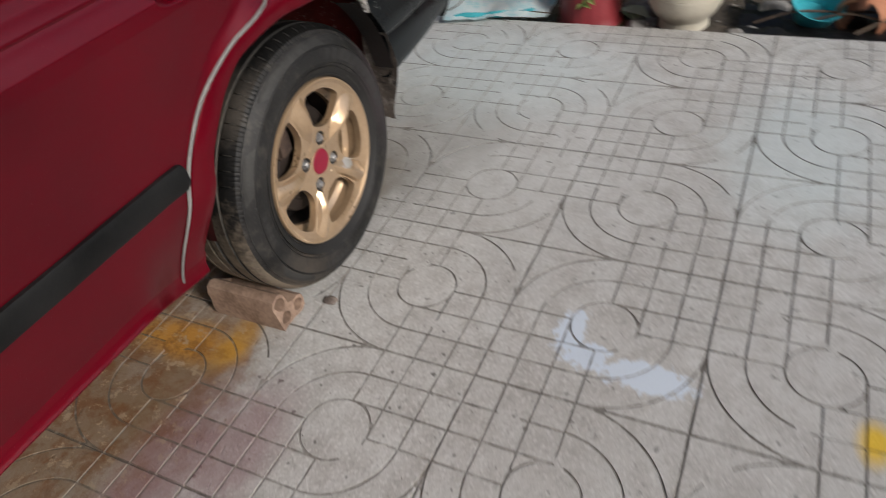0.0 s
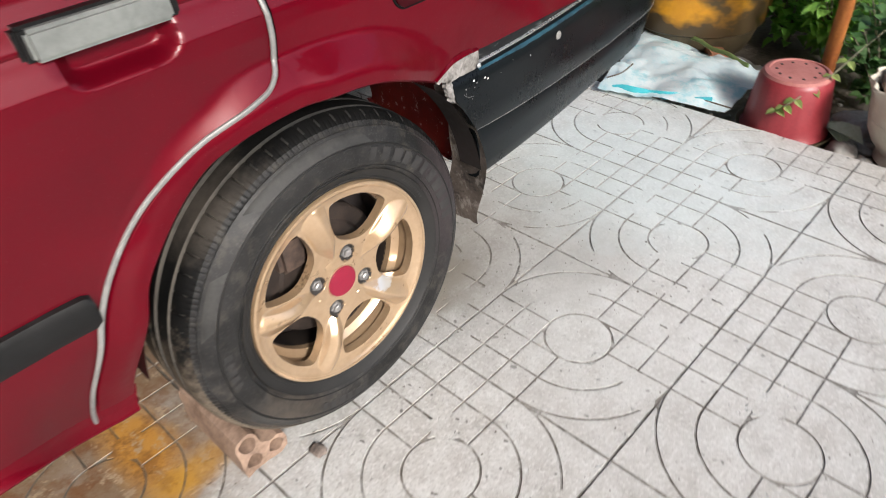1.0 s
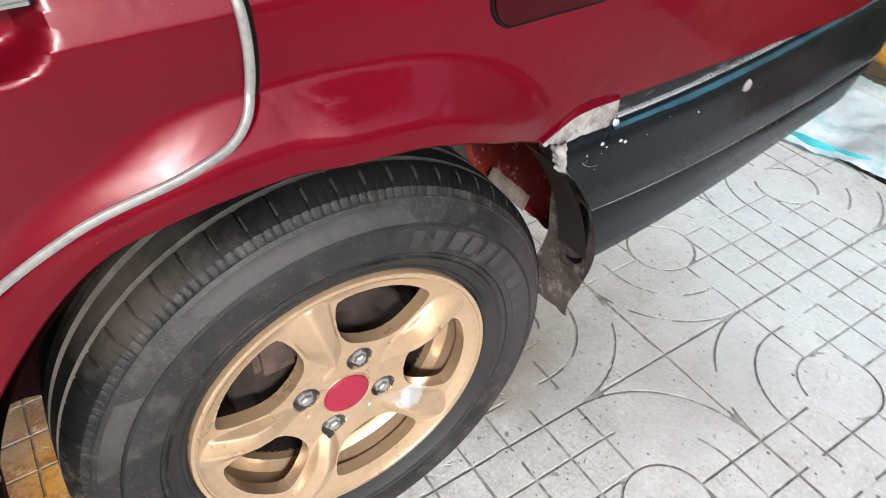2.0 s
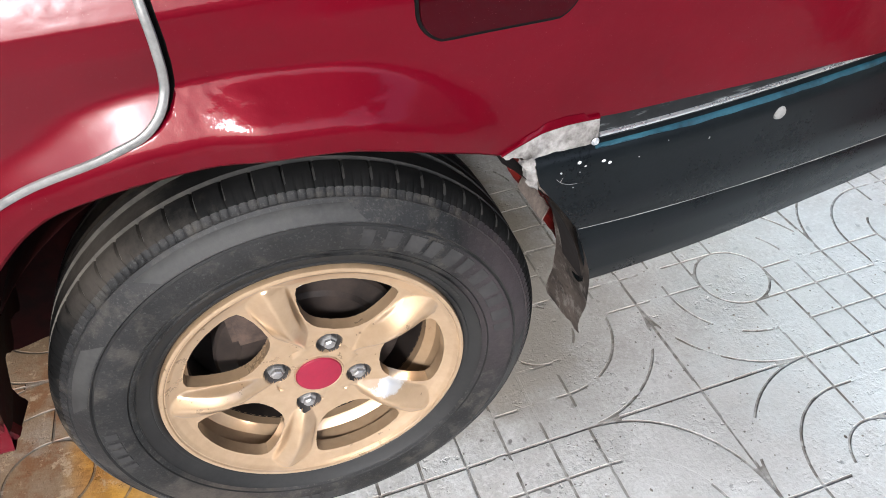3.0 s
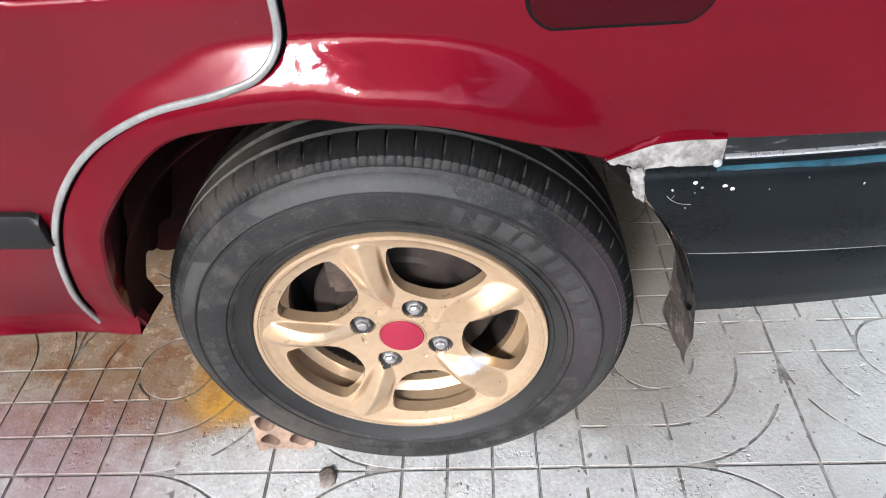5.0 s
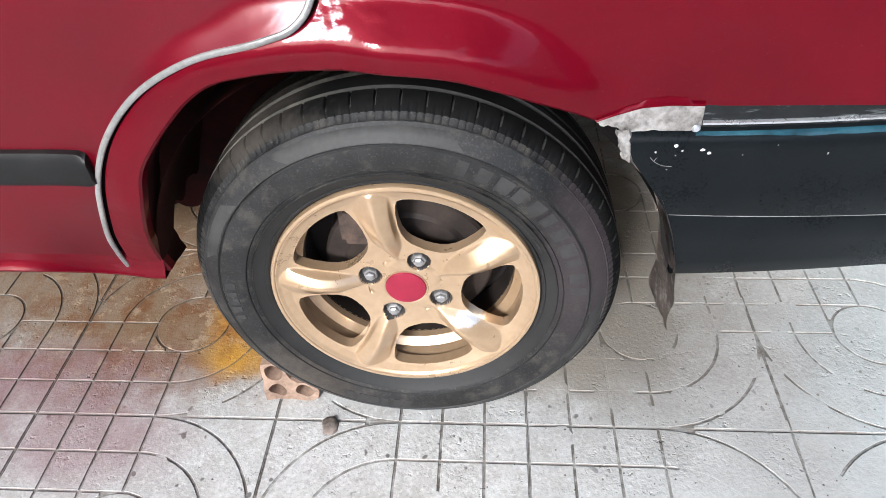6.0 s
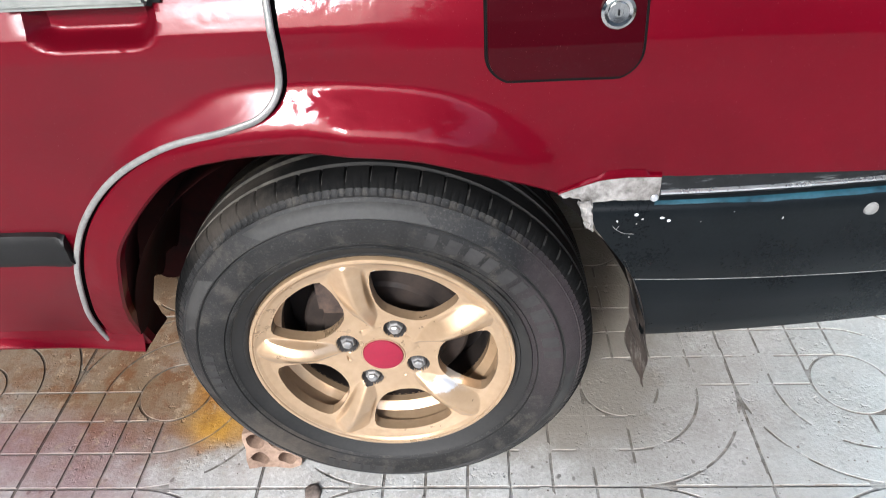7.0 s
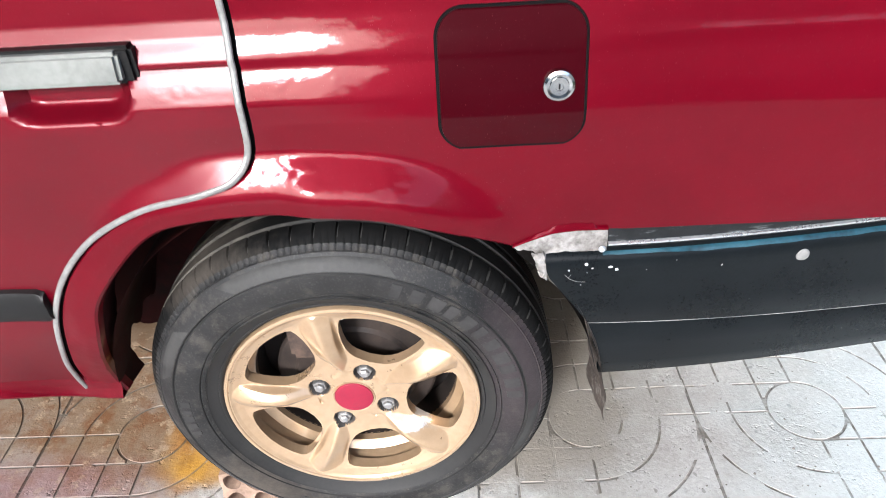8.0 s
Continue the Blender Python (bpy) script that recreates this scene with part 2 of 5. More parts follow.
wear(RUBBER, 0.235, 0.07, 0.075, 0.17, (0.031, 0.023, 0.025), 0.9)
wear(TREAD_DUST, -0.20, 0.13, 0.18, 0.20, (0.095, 0.084, 0.070), 1.0)
wear(TREAD, -0.14, 0.215, 0.16, 0.05, (0.052, 0.045, 0.038), 1.0)
wear(TREAD, -0.21, -0.15, 0.20, 0.20, (0.19, 0.155, 0.118), 0.9)
wear(RUBBER, -0.19, -0.19, 0.11, 0.10, (0.060, 0.049, 0.039), 0.9)
wear(GOLD_WORN, 0.080, -0.052, 0.034, 0.014, (0.62, 0.60, 0.57))
wear(GOLD_WORN, 0.006, 0.150, 0.004, 0.003, (0.75, 0.73, 0.70))
STEEL = surface("wheel nut steel", (0.26, 0.25, 0.245), (0.42, 0.41, 0.40), (0.36, 0.52), 0.7, 30, 300, 0.1)
POCKET = surface("bare nut seat", (0.045, 0.042, 0.040), (0.12, 0.11, 0.105), (0.4, 0.6), 0.4, 40, 300, 0.15)
CHROME = surface("scuffed chrome", (0.42, 0.43, 0.42), (0.62, 0.62, 0.60), (0.08, 0.20), 1.0, 14, 200, 0.06)
SILVER = surface("dull aluminium strip", (0.58, 0.59, 0.60), (0.80, 0.81, 0.82), (0.2, 0.36), 0.8, 20, 250, 0.12)
SEAL = surface("grey door edge guard", (0.17, 0.168, 0.162), (0.33, 0.325, 0.31), (0.35, 0.55), 0.2, 14, 200, 0.1)
FILLER = surface("bare body filler", (0.085, 0.076, 0.068), (0.37, 0.352, 0.335), (0.6, 0.85), 0, 60, 150, 0.8, 0.004)
RUST = surface("rusty dirty steel", (0.07, 0.054, 0.046), (0.29, 0.235, 0.20), (0.6, 0.9), 0.05, 18, 160, 0.6, 0.003)
MUD = surface("mud-crusted flap", (0.075, 0.060, 0.052), (0.24, 0.195, 0.165), (0.6, 0.9), 0.0, 16, 150, 0.7, 0.003)
_t = MUD.node_tree
_p = _t.nodes["Principled BSDF"]
put(_t, _p.inputs["Base Color"], mix(_t, ramp(_t, noise_of(_t, 32.0, 5.0, 0.75, "World", (1, 1, 0.6)), 0.53, 0.62, 0.0, 0.8), _p.inputs["Base Color"].links[0].from_socket, (0.40, 0.36, 0.32)))
put(_t, _p.inputs["Base Color"], mix(_t, ramp(_t, noise_of(_t, 20.0, 4.0, 0.7, "World"), 0.56, 0.66, 0.0, 0.8), _p.inputs["Base Color"].links[0].from_socket, (0.03, 0.024, 0.022)))
UNDER = surface("underbody black", (0.008, 0.006, 0.006), (0.022, 0.014, 0.012), (0.6, 0.9), 0, 10, 80, 0.3)
LINER = surface("oversprayed liner", (0.008, 0.0019, 0.0020), (0.044, 0.0085, 0.0080), (0.6, 0.9), 0, 10, 60, 0.4, 0.003, 0, 0.05, 0.12)
DRUM = surface("rusty brake drum", (0.008, 0.006, 0.0055), (0.044, 0.030, 0.023), (0.55, 0.8), 0.2, 20, 120, 0.4)
BRICK = surface("hollow clay brick", (0.165, 0.105, 0.074), (0.42, 0.29, 0.212), (0.75, 0.9), 0, 16, 120, 0.5, 0.002)
SOIL = surface("garden soil", (0.035, 0.028, 0.021), (0.125, 0.10, 0.076), (0.85, 0.98), 0, 9, 60, 1.0, 0.02)
STONE = surface("grey rubble", (0.16, 0.15, 0.14), (0.40, 0.385, 0.36), (0.7, 0.9), 0, 9, 90, 0.6, 0.004)
WALL = surface("old plaster wall", (0.30, 0.32, 0.30), (0.42, 0.44, 0.42), (0.8, 0.95), 0, 1.5, 40, 0.3, 0.004)
POT_RED = surface("red plastic pot", (0.21, 0.020, 0.028), (0.31, 0.042, 0.048), (0.35, 0.5), 0, 6, 120, 0.08)
POT_TOP = surface("sun-faded red plastic", (0.28, 0.09, 0.08), (0.42, 0.17, 0.15), (0.6, 0.8), 0, 12, 120, 0.2)
CREAM = surface("cream glazed planter", (0.55, 0.50, 0.40), (0.68, 0.64, 0.54), (0.3, 0.5), 0, 7, 90, 0.1)
OLIVE = surface("brown jar foot", (0.045, 0.035, 0.018), (0.12, 0.09, 0.05), (0.4, 0.7), 0, 8, 80, 0.3)
TEAL = surface("turquoise plastic", (0.03, 0.30, 0.36), (0.06, 0.42, 0.48), (0.35, 0.5), 0, 7, 90, 0.1)
CLAY = surface("terracotta", (0.36, 0.14, 0.07), (0.48, 0.22, 0.12), (0.7, 0.9), 0, 12, 120, 0.3)
SHEET = surface("weathered pale blue sheet", (0.70, 0.83, 0.86), (0.90, 0.94, 0.94), (0.5, 0.75), 0, 8, 70, 0.5, 0.003)
_t = SHEET.node_tree
_p = _t.nodes["Principled BSDF"]
put(_t, _p.inputs["Base Color"], mix(_t, ramp(_t, noise_of(_t, 11.0, 5.0, 0.75), 0.52, 0.64, 0.0, 0.8), _p.inputs["Base Color"].links[0].from_socket, (0.42, 0.74, 0.79)))
PLASTIC = surface("black plastic film", (0.008, 0.008, 0.009), (0.03, 0.03, 0.032), (0.3, 0.5), 0, 10, 60, 0.5, 0.004)
WHITE = surface("white plastic piece", (0.62, 0.62, 0.61), (0.80, 0.80, 0.79), (0.4, 0.6), 0, 10, 90, 0.2)
ORANGE = surface("rusty orange pole", (0.30, 0.085, 0.02), (0.52, 0.19, 0.04), (0.5, 0.8), 0, 12, 120, 0.4)
BARK = surface("grey stalk", (0.10, 0.095, 0.06), (0.26, 0.25, 0.16), (0.7, 0.9), 0, 14, 120, 0.5, 0.003)
TWIG = surface("dry twig", (0.05, 0.035, 0.025), (0.13, 0.09, 0.06), (0.7, 0.9), 0, 20, 120, 0.3)
SHARD = surface("pale broken brick", (0.22, 0.155, 0.115), (0.40, 0.30, 0.235), (0.75, 0.9), 0, 16, 120, 0.4)
LEAF_DRY = surface("dry grey-green leaf", (0.26, 0.30, 0.20), (0.44, 0.48, 0.36), (0.5, 0.7), 0, 20, 120, 0.2)
PURPLE = surface("dull mauve shard", (0.13, 0.075, 0.085), (0.22, 0.13, 0.14), (0.6, 0.8), 0, 14, 120, 0.3)


def leaf_material(name, a, b):
    m, t, p = nodes_of(name)
    geo = t.nodes.new("ShaderNodeNewGeometry")
    put(t, p.inputs["Base Color"], mix(t, geo.outputs["Random Per Island"], a, b))
    p.inputs["Roughness"].default_value = 0.42
    # light also comes through the blade
    through_ = t.nodes.new("ShaderNodeBsdfTranslucent")
    t.links.new(p.inputs["Base Color"].links[0].from_socket, through_.inputs["Color"])
    both = t.nodes.new("ShaderNodeMixShader")
    both.inputs[0].default_value = 0.4
    t.links.new(p.outputs[0], both.inputs[1])
    t.links.new(through_.outputs[0], both.inputs[2])
    t.links.new(both.outputs[0], t.nodes["Material Output"].inputs["Surface"])
    return m


LEAF = leaf_material("green leaves", (0.17, 0.40, 0.055), (0.33, 0.58, 0.13))
LEAF_DARK = leaf_material("dark leaves", (0.06, 0.15, 0.045), (0.14, 0.27, 0.09))
LEAF_PALE = leaf_material("pale leaves", (0.20, 0.30, 0.08), (0.34, 0.42, 0.15))


# ---- building helpers ----
def mesh_of(name, bm, material, smooth=True):
    me = bpy.data.meshes.new(name)
    bm.normal_update()
    bm.to_mesh(me)
    bm.free()
    for m in material if isinstance(material, (list, tuple)) else (material,):
        me.materials.append(m)
    if smooth:
        me.shade_smooth()
    return me


def part(name, bm, material, parent=None, label="", smooth=True, sharp=35):
    me = mesh_of(name, bm, material, smooth)
    if smooth and sharp:
        me.set_sharp_from_angle(angle=radians(sharp))
    ob = new(name, me)
    ob.parent = parent
    if label:
        ob["label"] = label
    return ob


def thing(name, x=0, y=0, z=0, rz=0, **tags):
    ob = new(name)
    ob.empty_display_size = 0.05
    ob.matrix_world = pose(x, y, z, 0, 0, rz)
    return tagged(ob, **tags)


def grid(bm, pts, closed_u=False, closed_v=False, flip=False, material=0):
    """pts[i][j] to a sheet of quads."""
    vs = [[bm.verts.new(p) for p in row] for row in pts]
    nu, nv = len(vs), len(vs[0])
    faces = []
    for i in range(nu if closed_u else nu - 1):
        for j in range(nv if closed_v else nv - 1):
            q = [vs[i][j], vs[(i + 1) % nu][j], vs[(i + 1) % nu][(j + 1) % nv], vs[i][(j + 1) % nv]]
            f = bm.faces.new(q[::-1] if flip else q)
            f.material_index = material
            faces.append(f)
    return vs, faces


def lathe(bm, profile, n=48, axis="z", flip=False, material=0, wobble=None):
    """profile: (radius, height) pairs turned about z, or about y for axis y."""
    rows = []
    for k in range(n):
        a = 2 * math.pi * k / n
        row = []
        for j, (r, h) in enumerate(profile):
            if wobble:
                r = r + wobble(a, j, h)
            row.append((r * math.cos(a), r * math.sin(a), h) if axis == "z" else (r * math.cos(a), h, r * math.sin(a)))
        rows.append(row)
    return grid(bm, rows, closed_u=True, flip=flip, material=material)


def box(bm, x0, x1, y0, y1, z0, z1, bevel=0.0):
    r = bmesh.ops.create_cube(bm, size=1)
    for v in r["verts"]:
        v.co = Vector((x0 + (v.co.x + 0.5) * (x1 - x0), y0 + (v.co.y + 0.5) * (y1 - y0), z0 + (v.co.z + 0.5) * (z1 - z0)))
    if bevel:
        bmesh.ops.bevel(bm, geom=list({e for v in r["verts"] for e in v.link_edges}), offset=bevel, segments=2, affect="EDGES")


def tube(bm, pts, radius, n=8, flat=1.0, closed=True):
    """A swept tube; radius a number or one for each point."""
    pts = [Vector(p) for p in pts]
    rows, side = [], None
    for k, p in enumerate(pts):
        d = (pts[min(k + 1, len(pts) - 1)] - pts[max(k - 1, 0)]).normalized()
        ref = Vector((0, 1, 0)) if abs(d.y) < 0.9 else Vector((1, 0, 0))
        u = d.cross(ref).normalized()
        w = u.cross(d).normalized()
        r = float(radius[k] if isinstance(radius, (list, tuple)) else radius)
        rows.append([p + r * (math.cos(a) * u + flat * math.sin(a) * w) for a in (2 * math.pi * j / n for j in range(n))])
    vs, _ = grid(bm, rows, closed_v=True)
    if closed:
        bm.faces.new(vs[0])
        bm.faces.new(vs[-1][::-1])


def curve_through(pts, per=8):
    """Catmull-Rom through 2D or 3D points."""
    pts = [Vector(p) for p in pts]
    pts = [2 * pts[0] - pts[1], *pts, 2 * pts[-1] - pts[-2]]
    out = []
    for a, b, c, d in zip(pts, pts[1:], pts[2:], pts[3:]):
        for k in range(per):
            s = k / per
            out.append(0.5 * (2 * b + (c - a) * s + (2 * a - 5 * b + 4 * c - d) * s * s + (3 * b - a - 3 * c + d) * s ** 3))
    return out + [pts[-2]]


def resample(pts, n):
    pts = [Vector(p) for p in pts]
    far = [0.0]
    for a, b in zip(pts, pts[1:]):
        far.append(far[-1] + (b - a).length)
    out, k = [], 0
    for i in range(n):
        s = far[-1] * i / (n - 1)
        while k < len(pts) - 2 and far[k + 1] < s:
            k += 1
        out.append(pts[k].lerp(pts[k + 1], (s - far[k]) / max(far[k + 1] - far[k], 1e-9)))
    return out


def smooth(a, b, x):
    t = min(max((x - a) / (b - a), 0.0), 1.0)
    return t * t * (3 - 2 * t)


# ---- ground, walls ----
bm = bmesh.new()
grid(bm, [[(x, y, -0.06 + (0.012 * noise.noise((x * 2.3, y * 2.3, 0.3)) if abs(x) < 6 and abs(y) < 6 else 0)) for y in [-60, -20, -8, *np.arange(-4, 4.01, 0.16), 8, 20, 60]] for x in [-60, -20, -8, *np.arange(-4, 5.01, 0.16), 8, 20, 60]], flip=True)
ground = tagged(part("ground", bm, SOIL), "dark garden soil with scattered grit", "ground", kind="structure")

X0, Y0, TL = 0.72, -0.03, 0.4  # a corner of the tile grid and the tile's side
bm = bmesh.new()
box(bm, X0 - 9 * TL, X0 + 2 * TL, Y0 - 7 * TL, Y0 + 6 * TL, -0.1, -0.008, 0.004)
pavement = tagged(part("pavement", bm, TILE, sharp=30), "pale cement paving of patterned square tiles, paint-stained", "pavement", kind="structure")


def tile_mesh(seed, fills):
    """A 40 cm tile: two opposite quarters pressed with rings, two with small squares; grooves 3 mm deep."""
    bm = bmesh.new()
    c, g, top, low = TL / 6, 0.0019, 0.0, -0.0019
    half = TL / 2 - 0.0005

    def slab(poly):
        """A raised field with a bevelled edge."""
        poly = [Vector(p) for p in poly]
        n = len(poly)
        area = sum(poly[i].x * poly[(i + 1) % n].y - poly[(i + 1) % n].x * poly[i].y for i in range(n))
        if area < 0:
            poly.reverse()
        normals = []
        for i in range(n):
            a, b = (poly[i] - poly[i - 1]).normalized(), (poly[(i + 1) % n] - poly[i]).normalized()
            na, nb = Vector((-a.y, a.x)), Vector((-b.y, b.x))
            m = na + nb
            normals.append(m / max(m.length_squared / 2, 0.35))
        def ring(d, z):
            return [bm.verts.new((p.x + d * q.x, p.y + d * q.y, z)) for p, q in zip(poly, normals)]
        outer, mid_, inner = ring(g, low), ring(g + 0.0003, top - 0.0003), ring(g + 0.0007, top)
        for a, b in ((outer, mid_), (mid_, inner)):
            for i in range(n):
                bm.faces.new((a[i], a[(i + 1) % n], b[(i + 1) % n], b[i]))
        bm.faces.new(inner)

    def arc(r, a0, a1, n):
        return [(r * math.cos(a0 + (a1 - a0) * i / n), r * math.sin(a0 + (a1 - a0) * i / n)) for i in range(n + 1)]

    slab(arc(c, 0, 2 * math.pi, 40)[:-1])
    q = math.pi / 2
    for k in range(4):
        a0 = k * q
        turn = Matrix.Rotation(a0, 2)
        if k % 2:  # rings
            for r0, r1, n in ((c, 2 * c, 12), (2 * c, half, 16)):
                slab(arc(r0, a0, a0 + q, n) + arc(r1, a0, a0 + q, n)[::-1])
            corner = [turn @ Vector(p) for p in arc(half, 0.27, q - 0.27, 14)] + [turn @ Vector(p) for p in ((half * 0.267, half), (half, half), (half, half * 0.267))]
            slab(corner)
        else:  # squares
            for i in range(3):
                for j in range(3):
                    x0, y0 = i * c, j * c
                    x1, y1 = min(x0 + c, half), min(y0 + c, half)
                    if i == j == 0:
                        poly = [(c, c), (c * 0.47, c)] + arc(c, q * 0.69, q * 0.31, 8) + [(c, c * 0.47)]
                    else:
                        poly = [(x0, y0), (x1, y0), (x1, y1), (x0, y1)]
                    slab([turn @ Vector(p) for p in poly])
    rng = random.Random(seed)
    for k in range(fills):  # patches of cement and dust that fill the grooves
        cx, cy, r = rng.uniform(-half, half), rng.uniform(-half, half), rng.uniform(0.012, 0.042)
        ring_ = [(cx + r * rng.uniform(0.6, 1) * math.cos(0.6283 * i), cy + r * rng.uniform(0.6, 1) * math.sin(0.6283 * i)) for i in range(10)]
        bm.faces.new([bm.verts.new((min(max(x, -half), half), min(max(y, -half), half), -0.00012 - 0.000003 * k)) for x, y in ring_])
    base = [bm.verts.new((sx * half, sy * half, low)) for sx, sy in ((-1, -1), (1, -1), (1, 1), (-1, 1))]
    bm.faces.new(base)
    down = [bm.verts.new((v.co.x, v.co.y, -0.0078)) for v in base]
    for i in range(4):
        bm.faces.new((base[i], down[i], down[(i + 1) % 4], base[(i + 1) % 4]))
    return mesh_of("tile", bm, TILE, smooth=False)


TILE_MESHES = [tile_mesh(seed, 4) for seed in range(4)]
FILLED_MESHES = [tile_mesh(10 + seed, 15) for seed in range(4)]
SMEARED_MESH = tile_mesh(31, 64)

# ---- the car ----
HUB = Vector((0.148, -0.010, 0.279))
car = thing("car", HUB.x, 0.8, 0.0, label="dark red older sedan with gold alloy wheels, being repainted", category="car")
car_inv = car.matrix_world.inverted()


def car_part(name, bm, material, parent=None, label="", sharp=35):
    """A part of the car, built in world metres."""
    parent = parent or car
    ob = part(name, bm, material, None, label, True, sharp)
    ob.parent = parent
    ob.matrix_parent_inverse = parent.matrix_world.inverted()
    return ob


# edges on the side of the body, as (x, z)
ARCH = [(-0.153, 0.316), (-0.163, 0.350), (-0.164, 0.390), (-0.153, 0.440), (-0.128, 0.500), (-0.048, 0.585), (0.021, 0.614), (0.105, 0.6215), (0.198, 0.6155), (0.255, 0.602), (0.314, 0.576), (0.370, 0.548)]
TRIM = [(-0.213, 0.322), (-0.219, 0.347), (-0.221, 0.385), (-0.204, 0.455), (-0.168, 0.522), (-0.111, 0.582), (-0.040, 0.624), (0.040, 0.648), (0.074, 0.660), (0.092, 0.682), (0.0965, 0.720), (0.0945, 0.768), (0.0905, 0.838), (0.086, 0.93)]
arch_line = curve_through([(x, z, 0) for x, z in ARCH], 8)
trim_line = curve_through([(x, z, 0) for x, z in TRIM], 8)


def arch_distance(x, z):
    best = 9.0
    for a, b in zip(arch_line, arch_line[1:]):
        ux, uz = b.x - a.x, b.y - a.y
        s = min(max(((x - a.x) * ux + (z - a.y) * uz) / (ux * ux + uz * uz + 1e-12), 0.0), 1.0)
        best = min(best, math.hypot(x - a.x - s * ux, z - a.y - s * uz))
    return best


def flare(d):
    """How far the flare over the arch stands out at a distance from its edge, for a slope of one."""
    a, b, c, e = 0.012, 0.030, 0.058, 0.067
    if d >= e:
        return 0.0
    if d >= c:
        return (e - d) ** 2 / (2 * (e - c))
    if d >= b:
        return (e - c) / 2 + c - d
    u = max(d, a)
    return (e - c) / 2 + c - b + (b - a) / 2 - (u - a) ** 2 / (2 * (b - a))


def side(x, z):
    """How far out the body's side stands (y) at x, z."""
    pts = ((0.28, -0.004), (0.36, -0.010), (0.45, -0.016), (0.56, -0.0225), (0.66, -0.033), (0.715, -0.0375), (0.738, -0.0370), (0.751, -0.0320), (0.757, -0.0294), (0.763, -0.0265), (0.768, -0.0239), (0.7720, -0.0222), (0.7762, -0.0232), (0.780, -0.0217), (0.787, -0.0184), (0.798, -0.0128), (0.814, -0.0076), (0.86, -0.0026), (0.95, 0.0105))
    y = pts[-1][1]
    for (z0, y0), (z1, y1) in zip(pts, pts[1:]):
        if z <= z1:
            y = y0 + (y1 - y0) * (z - z0) / (z1 - z0)
            break
    if z > 0.715:
        flat = -0.0375 + (z - 0.715) * 0.17
        y += (flat - y) * 0.86 * smooth(0.14, 0.32, x)
        y -= 0.0013 * math.exp(-((z - 0.785) / 0.0032) ** 2) * smooth(0.38, 0.60, x)
    d = arch_distance(x, z)
    fade = 1 - 0.55 * smooth(0.24, 0.41, x)
    swell = math.exp(-(min(x - 0.080, 0.0) / 0.105) ** 2) * (1 - smooth(0.085, 0.25, x))
    old = 0.0065 * (1 - 0.95 * swell) * (1 - smooth(0.012, 0.115, d)) * fade
    fade *= 0.30 + 0.70 * smooth(0.31, 0.45, z)
    old += (0.0110 + 0.0095 * math.exp(-((x - 0.135) / 0.115) ** 2) + 0.0095 * swell) * (1 - smooth(0.010, 0.056, d)) * fade
    over = smooth(-0.03, 0.07, x) * (1 - smooth(0.25, 0.385, x))
    y -= old + ((0.655 + 0.175 * smooth(0.108, 0.162, x) - 0.12 * smooth(0.24, 0.33, x)) * flare(d) - old) * over
    y += 0.10 * smooth(0.75, 1.35, x) ** 1.5
    y += 0.0007 * noise.noise((x * 11, z * 17, 1.0)) + 0.00016 * noise.noise((x * 17, z * 58, 4.0))
    # wrinkles left by filler and old paint
    for cx, cz, wx, wz, size, fine in ((0.245, 0.642, 0.020, 0.016, 0.0015, 75), (0.315, 0.602, 0.040, 0.010, 0.0010, 80), (0.035, 0.752, 0.026, 0.012, 0.00035, 150), (0.088, 0.712, 0.008, 0.022, 0.0003, 150), (0.03, 0.668, 0.030, 0.010, 0.00035, 140), (0.150, 0.668, 0.05, 0.010, 0.0004, 95), (0.150, 0.681, 0.070, 0.006, 0.0004, 130), (0.120, 0.668, 0.030, 0.014, 0.0003, 120)):
        far = ((x - cx) / wx) ** 2 + ((z - cz) / wz) ** 2
        if far < 6:
            y += size * math.exp(-far) * noise.noise((x * fine, z * fine * 1.3, 7.0))
    return y


# rear quarter panel: the strip round the front of the arch, then the rest back to the tail
def trim_x(z):
    for a, b in zip(trim_line, trim_line[1:]):
        if a.y <= z <= b.y:
            return a.x + (b.x - a.x) * (z - a.y) / max(b.y - a.y, 1e-9)
    return trim_line[-1].x if z > trim_line[-1].y else trim_line[0].x


def arch_z(x):
    for a, b in zip(arch_line, arch_line[1:]):
        if a.x <= x <= b.x and a.y > 0.5:
            return a.y + (b.y - a.y) * (x - a.x) / max(b.x - a.x, 1e-9)
    return 0.548 + 0.012 * smooth(0.37, 0.46, x)


GAP = 0.0085
bm = bmesh.new()
front_in = resample(arch_line[: 8 * 7 + 1], 70)
front_out = resample([(p.x + GAP, p.y, 0) for p in trim_line[: 8 * 9 + 1]], 70)
rows = []
for a, b in zip(front_in, front_out):
    line = [a.lerp(b, j / 23) for j in range(23)] + [a.lerp(b, s_) for s_ in (0.965, 0.98, 0.99, 1.0)]
    rows.append([(p.x, side(p.x, p.y) + 0.0045 * max(0, j - 22) ** 2 / 16, p.y) for j, p in enumerate(line)])
grid(bm, rows, flip=True)
xa, xb, zb = front_in[-1].x, front_out[-1].x, front_out[-1].y
za = front_in[-1].y
cols = []
upper = [0.70 + 0.25 * k / 60 for k in range(1, 61)]
